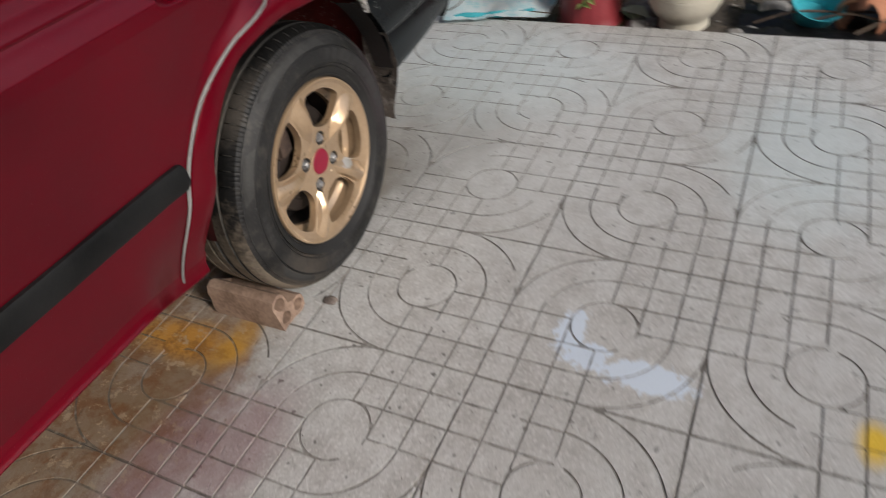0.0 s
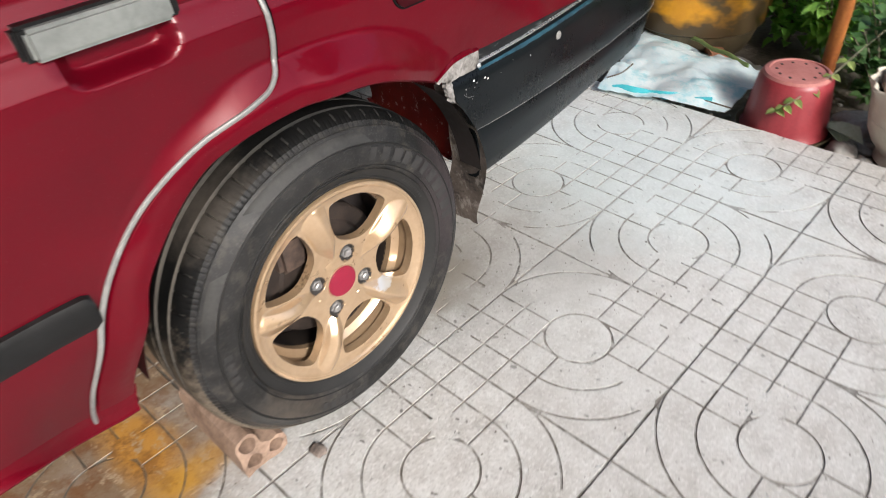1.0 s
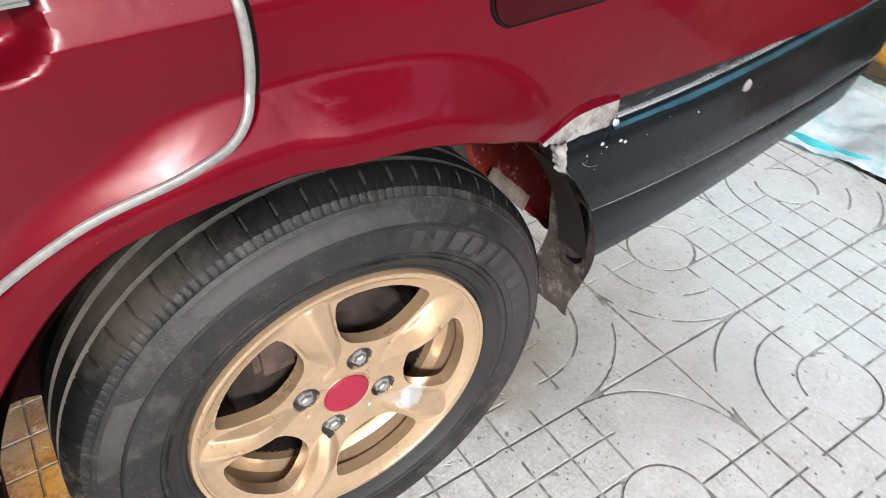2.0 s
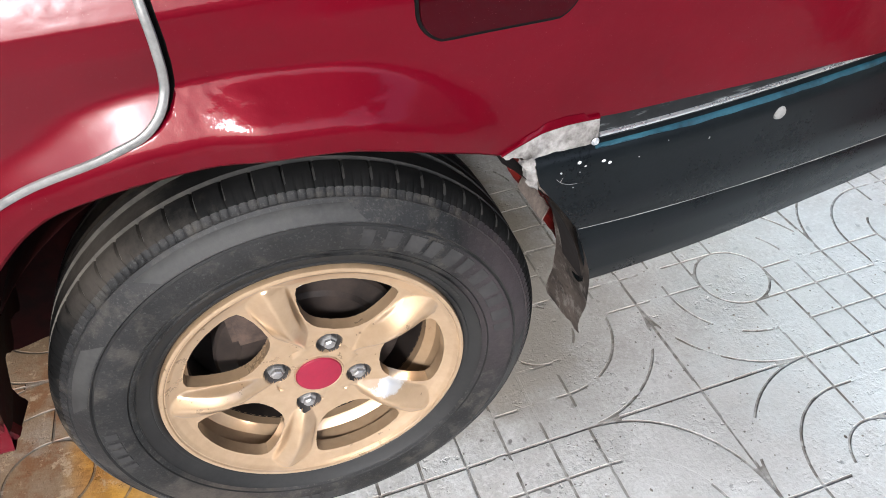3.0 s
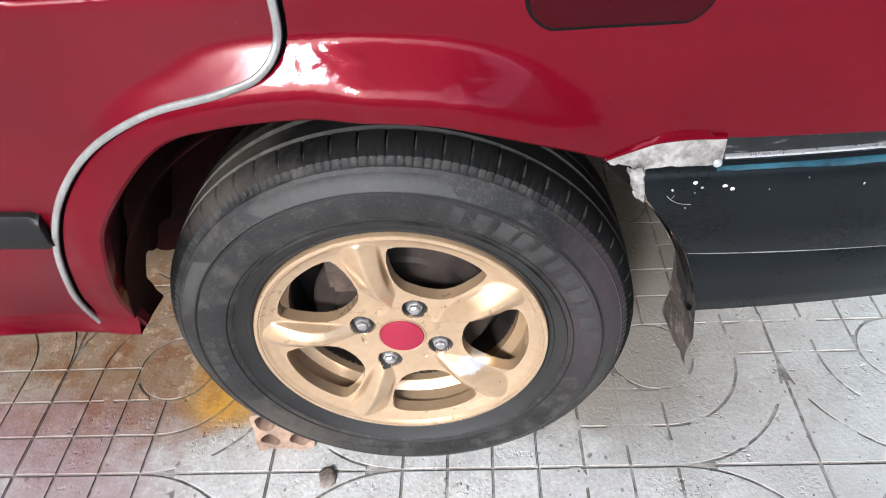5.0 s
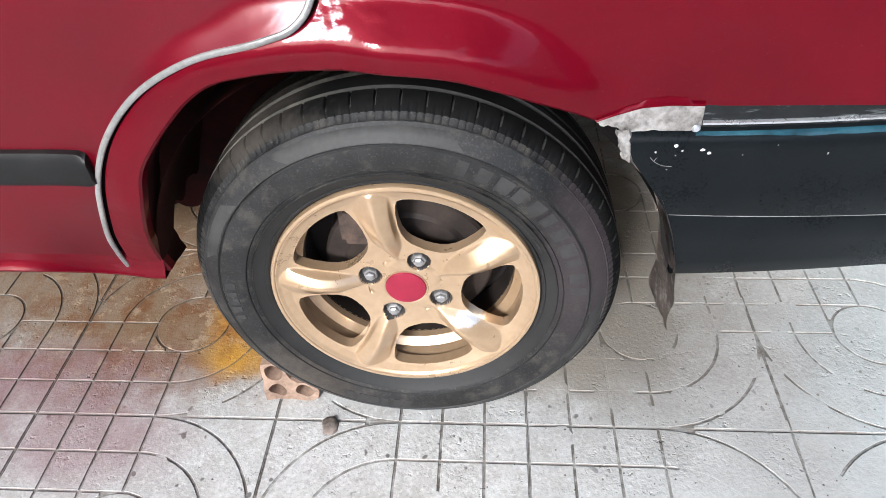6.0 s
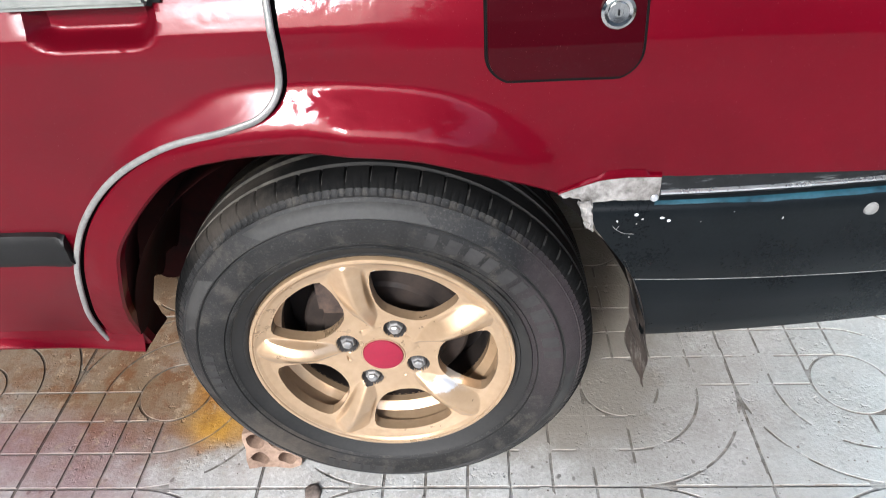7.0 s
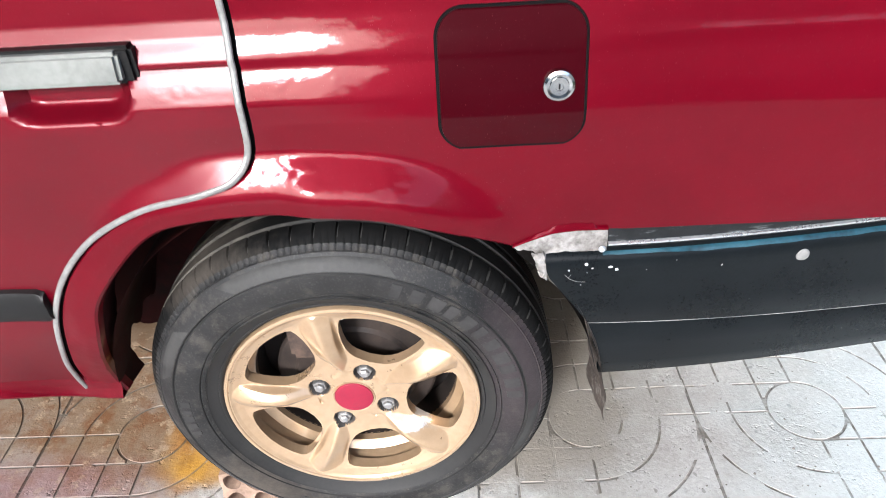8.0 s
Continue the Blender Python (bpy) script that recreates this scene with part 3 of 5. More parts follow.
for k in range(151):
    u = (k / 150) ** 1.7
    x = xa + u * (1.27 - xa)
    low = arch_z(x)
    col = []
    mid = low + zb - za
    for z in [low + (zb - za) * j / 23 for j in range(24)] + [mid + (0.70 - mid) * j / 8 for j in range(1, 9)] + upper:
        edge = xa + (xb - xa) * (z - za) / (zb - za) if z < zb else trim_x(z) + GAP
        px = x + (edge - xa) * (1 - u) ** 10
        col.append((px, side(px, z), z))
    cols.append(col)
grid(bm, cols, flip=True)
lip_rows = []
for p in arch_line:
    d = (Vector((0.15, 0.30, 0)) - p).normalized()
    y = side(p.x, p.y)
    lip_rows.append([(p.x, y, p.y), (p.x + 0.003 * d.x, y + 0.003, p.y + 0.003 * d.y), (p.x + 0.004 * d.x, y + 0.016, p.y + 0.004 * d.y)])
grid(bm, lip_rows)
bmesh.ops.remove_doubles(bm, verts=bm.verts, dist=0.0004)
quarter_panel = car_part("quarter_panel", bm, RED, label="glossy freshly painted red rear quarter panel")

bm = bmesh.new()
grid(bm, [[(p.x + 0.003, side(p.x, p.y) + 0.014, p.y), (p.x + 0.001, side(p.x, p.y) + 0.014 + (0.050 + 0.006 * noise.noise((p.y * 60, 0, 0))) * smooth(0.280, 0.318, p.y), p.y - 0.012 * smooth(0.36, 0.316, p.y))] for p in arch_line[:40]])
arch_return = car_part("arch_return", bm, LINER, quarter_panel, "dark turned-in edge of the wheel arch")

# rear door, with the sunk grip behind its handle
REC = (-0.136, -0.008, 0.725, 0.795)


def door_y(x, z):
    y = side(x, z)
    cx, cz, hx, hz, r = (REC[0] + REC[1]) / 2, (REC[2] + REC[3]) / 2, (REC[1] - REC[0]) / 2, (REC[3] - REC[2]) / 2, 0.028
    qx, qz = abs(x - cx) - hx + r, abs(z - cz) - hz + r
    d = math.hypot(max(qx, 0), max(qz, 0)) + min(max(qx, qz), 0) - r
    return y + (-0.0125 - y) * (1 - smooth(-0.017, 0.0015, d))


bm = bmesh.new()
zs = sorted({round(p.y, 5) for p in resample(trim_line, 150)} | {round(0.70 + 0.003 * k, 5) for k in range(40)})
rows = []
for z in zs:
    x1 = trim_x(z)
    xs = [x1 + (-1.3 - x1) * (k / 150) ** 1.9 for k in range(151)]
    rows.append([(x, door_y(x, z), z) for x in xs])
grid(bm, rows)
rear_door = car_part("rear_door", bm, RED_DOOR, label="red rear door, older hazy paint")
bm = bmesh.new()
tube(bm, [(p.x + 0.001, side(p.x, p.y) - 0.002, p.y) for p in resample(trim_line, 160)], 0.0037, 10, 0.8)
edge_guard = car_part("edge_guard", bm, SEAL, rear_door, "grey rubber edge guard")
bm = bmesh.new()
grid(bm, [[(p.x + 0.002 + d, side(p.x, p.y) + 0.006, p.y) for d in (-0.012, 0.014)] for p in resample(trim_line, 90)], flip=True)
door_gap = car_part("door_gap", bm, BLACK, rear_door, "dark gap behind the door edge")
# side moulding
bm = bmesh.new()
rows = []
for k in range(60):
    x = -0.199 - 1.1 * (k / 59) ** 2
    e = 0.005 * (1 - smooth(0, 0.009, -0.199 - x))
    y = side(x, 0.485)
    rows.append([(x, y + 0.002, 0.457 + e * 0.6), (x, y - 0.007, 0.460 + e), (x, y - 0.011, 0.470 + e * 0.5), (x, y - 0.011, 0.496 - e * 0.5), (x, y - 0.007, 0.505 - e), (x, y + 0.002, 0.508 - e * 0.6)])
vs, _ = grid(bm, rows)
bm.faces.new(vs[0])
car_part("side_moulding", bm, DARK, rear_door, "black rubber side moulding")
# handle: black housing round a chrome flap
handle_y = side(-0.07, 0.79)
bm = bmesh.new()
box(bm, -0.160, 0.0035, handle_y - 0.012, handle_y + 0.012, 0.7615, 0.7990, 0.004)
handle = car_part("door_handle", bm, DARK, rear_door, "black and chrome flap handle")
bm = bmesh.new()
box(bm, -0.152, -0.0085, handle_y - 0.020, handle_y - 0.006, 0.7655, 0.7955, 0.004)
for v in bm.verts:
    v.co.y += 0.20 * (v.co.z - 0.786)
car_part("handle_flap", bm, surface("worn handle steel", (0.15, 0.158, 0.148), (0.24, 0.25, 0.235), (0.28, 0.45), 0.25, 10, 120, 0.1), rear_door, "chrome handle flap")
# sill under the door
bm = bmesh.new()
rows = []
for k in range(50):
    x = -0.156 - 1.14 * k / 49
    rows.append([(x, side(x, 0.33) + y, z) for y, z in ((0.004, 0.345), (-0.001, 0.335), (-0.0010, 0.327), (-0.0030, 0.3215), (-0.0062, 0.3155), (-0.0085, 0.3120), (-0.0080, 0.3090), (0.02, 0.308))])
grid(bm, rows)
sill = car_part("sill", bm, RED, label="red sill under the door")
# the lower corner in front of the wheel tucks in and under
for ob in (quarter_panel, arch_return, rear_door, edge_guard, door_gap, sill):
    for v in ob.data.vertices:
        x, y, z = v.co
        k = (1 - smooth(0.30, 0.44, z)) * smooth(-0.38, -0.20, x) * (x < 0.1)
        v.co = (x - 0.043 * k, y + 0.050 * k, z - 0.050 * k)

# fuel flap with its lock
def rounded(x0, x1, z0, z1, r, n=8):
    out = []
    for cx, cz, a in ((x1 - r, z1 - r, 0), (x0 + r, z1 - r, 90), (x0 + r, z0 + r, 180), (x1 - r, z0 + r, 270)):
        out += [(cx + r * math.cos(radians(a + 90 * k / n)), cz + r * math.sin(radians(a + 90 * k / n))) for k in range(n + 1)]
    return out


def flap_sheet(bm, x0, x1, z0, z1, r, lift):
    """A thin plate with rounded corners that follows the body's side."""
    rows = []
    for k in range(81):
        z = z0 + (z1 - z0) * k / 80
        d = max(r - (z - z0), r - (z1 - z), 0)
        cut = r - math.sqrt(max(r * r - d * d, 0))
        e = min(1.0, (z - z0) / 0.0015, (z1 - z) / 0.0015)
        row = []
        for j in range(41):
            s = j / 40
            u = 0.5 - 0.5 * math.cos(math.pi * s)
            x = x0 + cut + (x1 - x0 - 2 * cut) * u
            rise = min(e, j * 0.5, (40 - j) * 0.5, 1.0)
            row.append((x, side(x, z) - lift * rise + 0.0006, z))
        rows.append(row)
    grid(bm, rows, flip=True)


bm = bmesh.new()
flap_sheet(bm, 0.2905, 0.4375, 0.6770, 0.8190, 0.030, 0.0022)
car_part("flap_gap", bm, BLACK, quarter_panel, "dark gap round the fuel flap")
bm = bmesh.new()
flap_sheet(bm, 0.2934, 0.4350, 0.6801, 0.8164, 0.027, 0.0040)
fuel_flap = car_part("fuel_flap", bm, MAROON, quarter_panel, "dark maroon fuel flap")
bm = bmesh.new()
ly = side(0.409, 0.743)
prof = [(0.0, -0.0045), (0.004, -0.0045), (0.0042, -0.0052), (0.009, -0.0055), (0.0095, -0.0042), (0.0125, -0.0048), (0.0152, -0.0035), (0.0158, -0.001), (0.0158, 0.004)]
lathe(bm, prof, 36, "y", flip=True)
bmesh.ops.translate(bm, verts=bm.verts, vec=(0.409, ly - 0.0035, 0.743))
lock = car_part("fuel_lock", bm, CHROME, quarter_panel, "round metal lock")
bm = bmesh.new()
box(bm, 0.4082, 0.4098, ly - 0.0092, ly - 0.006, 0.7405, 0.7455)
car_part("key_slot", bm, DARK, quarter_panel)

# bumper, with a slanted front end, a seam line and its trim strips
def bump_y(x):
    return 0.095 * smooth(0.45, 1.45, x) + 0.55 * max(0, (x - 1.12) / 0.2) ** 2.5 * 0.12


def bumper_front(z):
    return 0.405 + 0.058 * smooth(0.52, 0.41, z) + 0.027 * smooth(0.42, 0.32, z)


def seam_fall(x, z):
    return 0.045 * min(max(x - 0.46, 0.0), 0.5) * smooth(0.50, 0.425, z) * smooth(0.33, 0.41, z)


SECTION = [(0.03, 0.537), (-0.014, 0.5365), (-0.024, 0.5345), (-0.031, 0.529), (-0.0345, 0.521), (-0.0350, 0.512), (-0.0335, 0.50), (-0.0320, 0.46), (-0.0300, 0.4245), (-0.0285, 0.4225), (-0.0245, 0.4205), (-0.0245, 0.4170), (-0.0255, 0.4145), (-0.020, 0.375), (-0.012, 0.333), (-0.006, 0.308), (0.002, 0.300), (0.014, 0.298)]
bm = bmesh.new()
cols = []
for k in range(80):
    u = (k / 79) ** 1.4
    col = []
    for y, z in SECTION:
        x = bumper_front(z) + (1.31 - bumper_front(z)) * u
        col.append((x, y + bump_y(x), z - seam_fall(x, z)))
    cols.append(col)
vs, _ = grid(bm, cols)
end = [bm.verts.new((v.co.x + 0.004, v.co.y + 0.02, v.co.z)) for v in vs[0]]
for j in range(len(end) - 1):
    bm.faces.new((vs[0][j], vs[0][j + 1], end[j + 1], end[j]))
# round the tail to the far side
tail = []
for y in np.linspace(0.22, 1.62, 24):
    tail.append([(1.31 + 0.02 * math.sin(math.pi * (y - 0.22) / 1.4) - s * 0.4, y, z) for s, z in SECTION])
grid(bm, [[v.co.copy() for v in vs[-1]], *tail])
bumper = car_part("bumper", bm, BUMPER, label="scratched black plastic rear bumper")


def strip(y0, z0, z1, x0, x1, out, name, material, label):
    bm = bmesh.new()
    rows = []
    for k in range(60):
        x = x0 + (x1 - x0) * k / 59
        y = y0 + bump_y(x)
        zm = (z0 + z1) / 2
        rows.append([(x, y + 0.012, z0), (x, y, z0), (x, y - out, z0 + (z1 - z0) * 0.3), (x, y - out, z0 + (z1 - z0) * 0.7), (x, y, z1), (x, y + 0.012, z1)])
    vs, _ = grid(bm, rows, flip=True)
    bm.faces.new(vs[0][::-1])
    return car_part(name, bm, material, bumper, label)


STRIP = surface("scuffed black rubber", (0.005, 0.0055, 0.006), (0.016, 0.017, 0.018), (0.35, 0.6), 0, 14, 200, 0.2, 0.001, 0, 0.05, 0.2)
strip(-0.0225, 0.5335, 0.5625, 0.476, 1.26, 0.002, "bumper_filler", STRIP, "scuffed black rubber strip over the bumper")
strip(-0.0245, 0.5385, 0.5440, 0.4765, 1.26, 0.003, "trim_strip", SILVER, "dull silver trim strip")
_t = STRIP.node_tree
_p = _t.nodes["Principled BSDF"]
put(_t, _p.inputs["Base Color"], mix(_t, ramp(_t, noise_of(_t, 26.0, 5.0, 0.75, "World", (0.35, 1, 2.2)), 0.54, 0.64, 0.0, 0.7), _p.inputs["Base Color"].links[0].from_socket, (0.20, 0.215, 0.22)))
# mottled teal-blue band along the bumper's top edge
EDGE_BLUE = surface("mottled teal-blue", (0.003, 0.014, 0.022), (0.016, 0.075, 0.105), (0.3, 0.5), 0, 22, 160, 0.2, 0.001, 0.15, 0.15)
bm = bmesh.new()
rows = []
for k in range(90):
    x = 0.470 + 0.805 * k / 89
    low = 0.5282 + 0.003 * (1 - smooth(0.47, 0.62, x)) + 0.0016 * noise.noise((x * 40, 0, 0)) + 0.0012 * noise.noise((x * 130, 3, 0))
    y = bump_y(x) - 0.0009
    rows.append([(x, y - 0.0275, 0.5333), (x, y - 0.0297, 0.5318), (x, y - 0.0312, 0.5299), (x, y - 0.0322, low)])
grid(bm, rows)
bmesh.ops.recalc_face_normals(bm, faces=bm.faces)
car_part("blue_edge", bm, EDGE_BLUE, bumper, "mottled teal-blue top edge")
# thin pale tube for the seam's scuffs and the highlight along it
bm = bmesh.new()
tube(bm, [(x, bump_y(x) - 0.0298, 0.4236 - seam_fall(x, 0.4236)) for x in np.linspace(0.462, 1.25, 40)], [0.0004 + 0.0005 * abs(noise.noise((k * 0.9, 0, 0))) for k in range(40)], 6)
car_part("seam_line", bm, SEAL, bumper, "pale line along the seam, for its scuffs and highlight")
# paint flecks, tears and a screw on the bumper
rng = random.Random(4)
bm = bmesh.new()
lathe(bm, [(0.0, -0.0035), (0.004, -0.0032), (0.0072, -0.002), (0.0082, 0.0)], 20, "y", flip=True)
bmesh.ops.translate(bm, verts=bm.verts, vec=(0.707, bump_y(0.707) - 0.0345, 0.509))
car_part("screw", bm, SEAL, bumper, "pale screw head")


def fleck(x, z, size, material=WHITE, tall=1.0):
    bm = bmesh.new()
    n = 7
    y = -0.0352 + bump_y(x)
    ring = [bm.verts.new((x + size * rng.uniform(0.5, 1) * math.cos(6.283 * k / n), y, z + tall * size * rng.uniform(0.5, 1) * math.sin(6.283 * k / n))) for k in range(n)]
    tip = bm.verts.new((x, y - 0.0012, z))
    for k in range(n):
        bm.faces.new((ring[k], tip, ring[(k + 1) % n]))
    bmesh.ops.recalc_face_normals(bm, faces=bm.faces)
    car_part("paint_fleck", bm, material, bumper)


for x, z, s, tall in ((0.452, 0.520, 0.004, 1.1), (0.459, 0.514, 0.0035, 0.8), (0.480, 0.515, 0.0045, 0.6), (0.487, 0.511, 0.004, 1.0), (0.453, 0.508, 0.002, 1), (0.447, 0.490, 0.002, 1), (0.611, 0.506, 0.0022, 2.0), (0.522, 0.508, 0.0018, 1), (0.432, 0.512, 0.003, 1.2), (0.556, 0.519, 0.0018, 1)):
    fleck(x, z, s * (0.75 if s >= 0.004 else 0.62), WHITE if s >= 0.004 else SEAL, tall)

for pts in (((0.424, 0.516), (0.429, 0.503), (0.440, 0.495), (0.452, 0.493)), ((0.420, 0.508), (0.428, 0.512), (0.436, 0.511)), ((0.432, 0.500), (0.436, 0.508), (0.437, 0.517))):
    bm = bmesh.new()
    tube(bm, curve_through([(x, bump_y(x) - (0.0340 if z > 0.45 else 0.0205), z) for x, z in pts], 5), 0.0003, 6, 0.6)
    car_part("scratch", bm, SEAL, bumper, "pale scratch")

# filler plate between arch and bumper
bm = bmesh.new()
top_edge = [(0.366, 0.5495), (0.385, 0.556), (0.410, 0.5615), (0.440, 0.5635), (0.4745, 0.5625)]
low_edge = [(0.368, 0.5470), (0.386, 0.5400), (0.405, 0.5290), (0.432, 0.5315), (0.4755, 0.5325)]
rng = random.Random(8)
rows = []
for a, b in zip(resample([(x, z, 0) for x, z in top_edge], 30), resample([(x, z, 0) for x, z in low_edge], 30)):
    row = []
    for j in range(10):
        p = a.lerp(b, j / 9)
        row.append((p.x, min(side(p.x, p.y) - 0.0025, -0.026) - 0.0012 * noise.noise((p.x * 90, p.y * 90, 0)), p.y + (0.0055 * noise.noise((p.x * 130, 3, 1)) if j == 9 else 0)))
    rows.append(row)
vs, _ = grid(bm, rows)
back = [[bm.verts.new(v.co + Vector((0, 0.006, 0))) for v in edge] for edge in ([r[0] for r in vs], [r[-1] for r in vs], vs[0], vs[-1])]
for edge, b in zip(([r[0] for r in vs], [r[-1] for r in vs], vs[0], vs[-1]), back):
    for k in range(len(edge) - 1):
        bm.faces.new((edge[k], edge[k + 1], b[k + 1], b[k]))
bmesh.ops.recalc_face_normals(bm, faces=bm.faces)
filler = car_part("filler_patch", bm, FILLER, quarter_panel, "rough grey-white body filler patch")
# ragged paint edge left standing over the filler
bm = bmesh.new()
rows = []
for p in resample([(x, z, 0) for x, z in top_edge], 40):
    reach = 0.0065 * smooth(0.37, 0.43, p.x) * (1 - 0.8 * smooth(0.4560, 0.4620, p.x)) * (1 + 0.5 * noise.noise((p.x * 70, 3, 9)))
    out = min(side(p.x, p.y) - 0.0025, -0.026)
    rows.append([(p.x, out + 0.003, p.y - 0.002), (p.x, out - 0.0012, p.y - 0.0005), (p.x, out - 0.0004, p.y + 0.0012 + 0.4 * reach), (p.x, side(p.x, p.y + reach) - 0.0008, p.y + 0.0018 + reach), (p.x, side(p.x, p.y + reach) + 0.003, p.y + 0.0022 + reach)])
grid(bm, rows, flip=True)
bmesh.ops.recalc_face_normals(bm, faces=bm.faces)
car_part("paint_edge", bm, RED, quarter_panel, "ragged edge of dried red paint")
bm = bmesh.new()
lathe(bm, [(0.0, -0.002), (0.003, -0.0018), (0.0045, 0.0)], 14, "y", flip=True)
bmesh.ops.translate(bm, verts=bm.verts, vec=(0.4685, -0.0325, 0.5395))
car_part("rivet", bm, SILVER, quarter_panel)
bm = bmesh.new()
rows = []
for k in range(22):
    s = k / 21
    w = (0.0085 - 0.0025 * s) * (1 + 0.5 * noise.noise((k * 0.33, 2, 0))) * (1 - 0.75 * smooth(0.80, 1.0, s) ** 2)
    x, z = 0.396 + 0.010 * s + 0.003 * noise.noise((k * 0.3, 7, 0)), 0.538 - 0.040 * s
    rows.append([(x - w, -0.024, z), (x - w * 0.8, -0.031, z - 0.001), (x - 0.2 * w, -0.0345 - 0.0015 * noise.noise((k * 0.5, 1, 1)), z), (x + w * 0.6, -0.033, z + 0.001), (x + w, -0.024, z)])
grid(bm, rows)
car_part("filler_drip", bm, FILLER, quarter_panel, "hardened drip of body filler")

# wheel housing, inner red panel, mud flap
def sector(bm, r, a0, a1, y0, y1, n=40, m=8, rag=0.0, flip=False, squash=1.0, cut=0.0):
    rows = []
    for k in range(n + 1):
        row = []
        for j in range(m + 1):
            a = radians(a0 + (a1 - cut * smooth(0.16, 0.25, j / m) * (1 + 0.5 * noise.noise((j * 0.35, 4, 2))) - a0) * k / n)
            row.append((0.150 + r * math.cos(a), y0 + (y1 - y0) * j / m + 0.0, 0.285 + squash * r * math.sin(a) + (rag * noise.noise((j * 0.3, 1, 2)) if k in (0, n) else 0)))
        rows.append(row)
    return grid(bm, rows, flip=flip)


bm = bmesh.new()
sector(bm, 0.328, 72, 174, -0.002, 0.27, 40, 32, rag=0.014, cut=7)
grid(bm, [[(x, 0.172, 0.276 + 0.022 * noise.noise((x * 16, 1, 0)) + 0.014 * noise.noise((x * 55, 4, 0)) + 0.20 * smooth(0.12, 0.30, x) + (0.66 - 0.276 - 0.20 * smooth(0.12, 0.30, x)) * k / 8) for k in range(9)] for x in np.linspace(-0.30, 0.32, 60)])
car_part("wheel_housing", bm, LINER, label="dark oversprayed wheel housing")


bm = bmesh.new()
rows = []
for y in np.linspace(0.060, 0.300, 36):
    low = 0.310 + 0.004 * noise.noise((y * 60, 0, 3)) + 0.063 * smooth(0.245, 0.305, y)
    row = [(0.494, y, low + 0.001), (0.500, y, low - 0.001)]
    for z in [low + (0.62 - low) * k / 24 for k in range(25)]:
        row.append((0.505 + 0.002 * noise.noise((y * 30, z * 30, 1)), y + 0.006 * noise.noise((z * 25, 5, 2)) * smooth(0.25, 0.30, y), z))
    rows.append(row)
grid(bm, rows)
bmesh.ops.recalc_face_normals(bm, faces=bm.faces)
inner_panel = car_part("inner_panel", bm, RED_DULL, label="dusty red inner panel behind the wheel")
bm = bmesh.new()
rows = []
for y in np.linspace(0.120, 0.205, 24):
    rag = 0.004 * noise.noise((y * 90, 2, 0))
    rows.append([(0.503, y, 0.330 + rag), (0.500, y, 0.322), (0.495, y, 0.313 + rag), (0.494, y, 0.308)])
_, faces = grid(bm, rows)
bmesh.ops.recalc_face_normals(bm, faces=bm.faces)
bmesh.ops.solidify(bm, geom=faces, thickness=0.002)
car_part("panel_flange", bm, RUST, inner_panel, "dirty rust-brown flange")
# dark sheet added to blacken the shaded gap beside the mud flap
bm = bmesh.new()
sector(bm, 0.332, 8, 48, -0.022, 0.030, 30, 4)
car_part("gap_dark_sheet", bm, UNDER)
bm = bmesh.new()
rows = []
for k in range(40):
    s = k / 39
    z = 0.522 - 0.355 * s
    x = 0.398 + 0.054 * smooth(0.0, 0.24, s) + 0.062 * max(0, s - 0.22) / 0.78 + 0.009 * smooth(0.22, 0.42, s) * (1 - smooth(0.75, 1.0, s)) + 0.001 * noise.noise((s * 7, 0, 0))
    y = -0.032 + 0.054 * smooth(0.45, 1.0, s)
    w = 0.038 + 0.042 * smooth(0.05, 0.45, s)
    rows.append([(x + 0.010 * math.sin(t * 3.0) * (1 - s) - 0.014 * t * s + 0.0015 * noise.noise((s * 6, t * 5, 4)), y + w * t, z + 0.012 * t * s ** 5 + 0.005 * noise.noise((t * 6, 2, 7)) * s) for t in np.linspace(0, 1, 9)])
vs, faces = grid(bm, rows)
bmesh.ops.solidify(bm, geom=faces, thickness=0.004)
car_part("mud_flap", bm, MUD, label="dirty rust-stained mud flap")
# underside, axle and far body
bm = bmesh.new()
grid(bm, [[(x, y, 0.40 + 0.05 * smooth(0.2, 0.6, x) + (0.0 if x > -0.25 else -0.06)) for y in np.linspace(0.27, 1.58, 14)] for x in np.linspace(-1.3, 1.29, 30)], flip=False)
car_part("floor_pan", bm, UNDER, label="black underside")
bm = bmesh.new()
rows = []
for k in range(60):
    x = -1.3 + 2.57 * k / 59
    e = 0.95 + 0.02 * math.sin(k / 59 * 3.1)
    y0, y1 = side(x, 0.95), 1.64 - (side(x, 0.95))
    rows.append([(x, y0, 0.95), (x, y0 + 0.04, 0.972), *[(x, y, e + 0.035 * math.sin(math.pi * (y - y0) / (y1 - y0))) for y in np.linspace(y0 + 0.1, y1 - 0.1, 10)], (x, y1 - 0.04, 0.972), (x, y1, 0.95), (x, 1.66, 0.75), (x, 1.64, 0.34)])
grid(bm, rows, flip=True)
grid(bm, [[(1.27 + 0.02 * math.sin(math.pi * (y - 0.1) / 1.4), y, z) for z in np.linspace(0.55, 0.95, 8)] for y in np.linspace(side(1.27, 0.8), 1.62, 14)])
grid(bm, [[(-1.3, y, z) for z in np.linspace(0.31, 0.96, 6)] for y in np.linspace(0.0, 1.64, 6)])
car_part("upper_body", bm, RED, label="red rear deck and far side")

# ---- the wheel ----
wheel = new("wheel")
wheel.parent = car
wheel.matrix_parent_inverse = car_inv
wheel.matrix_world = Matrix.Translation(HUB)
wheel["label"] = "five-spoke gold alloy wheel with a worn black tyre"


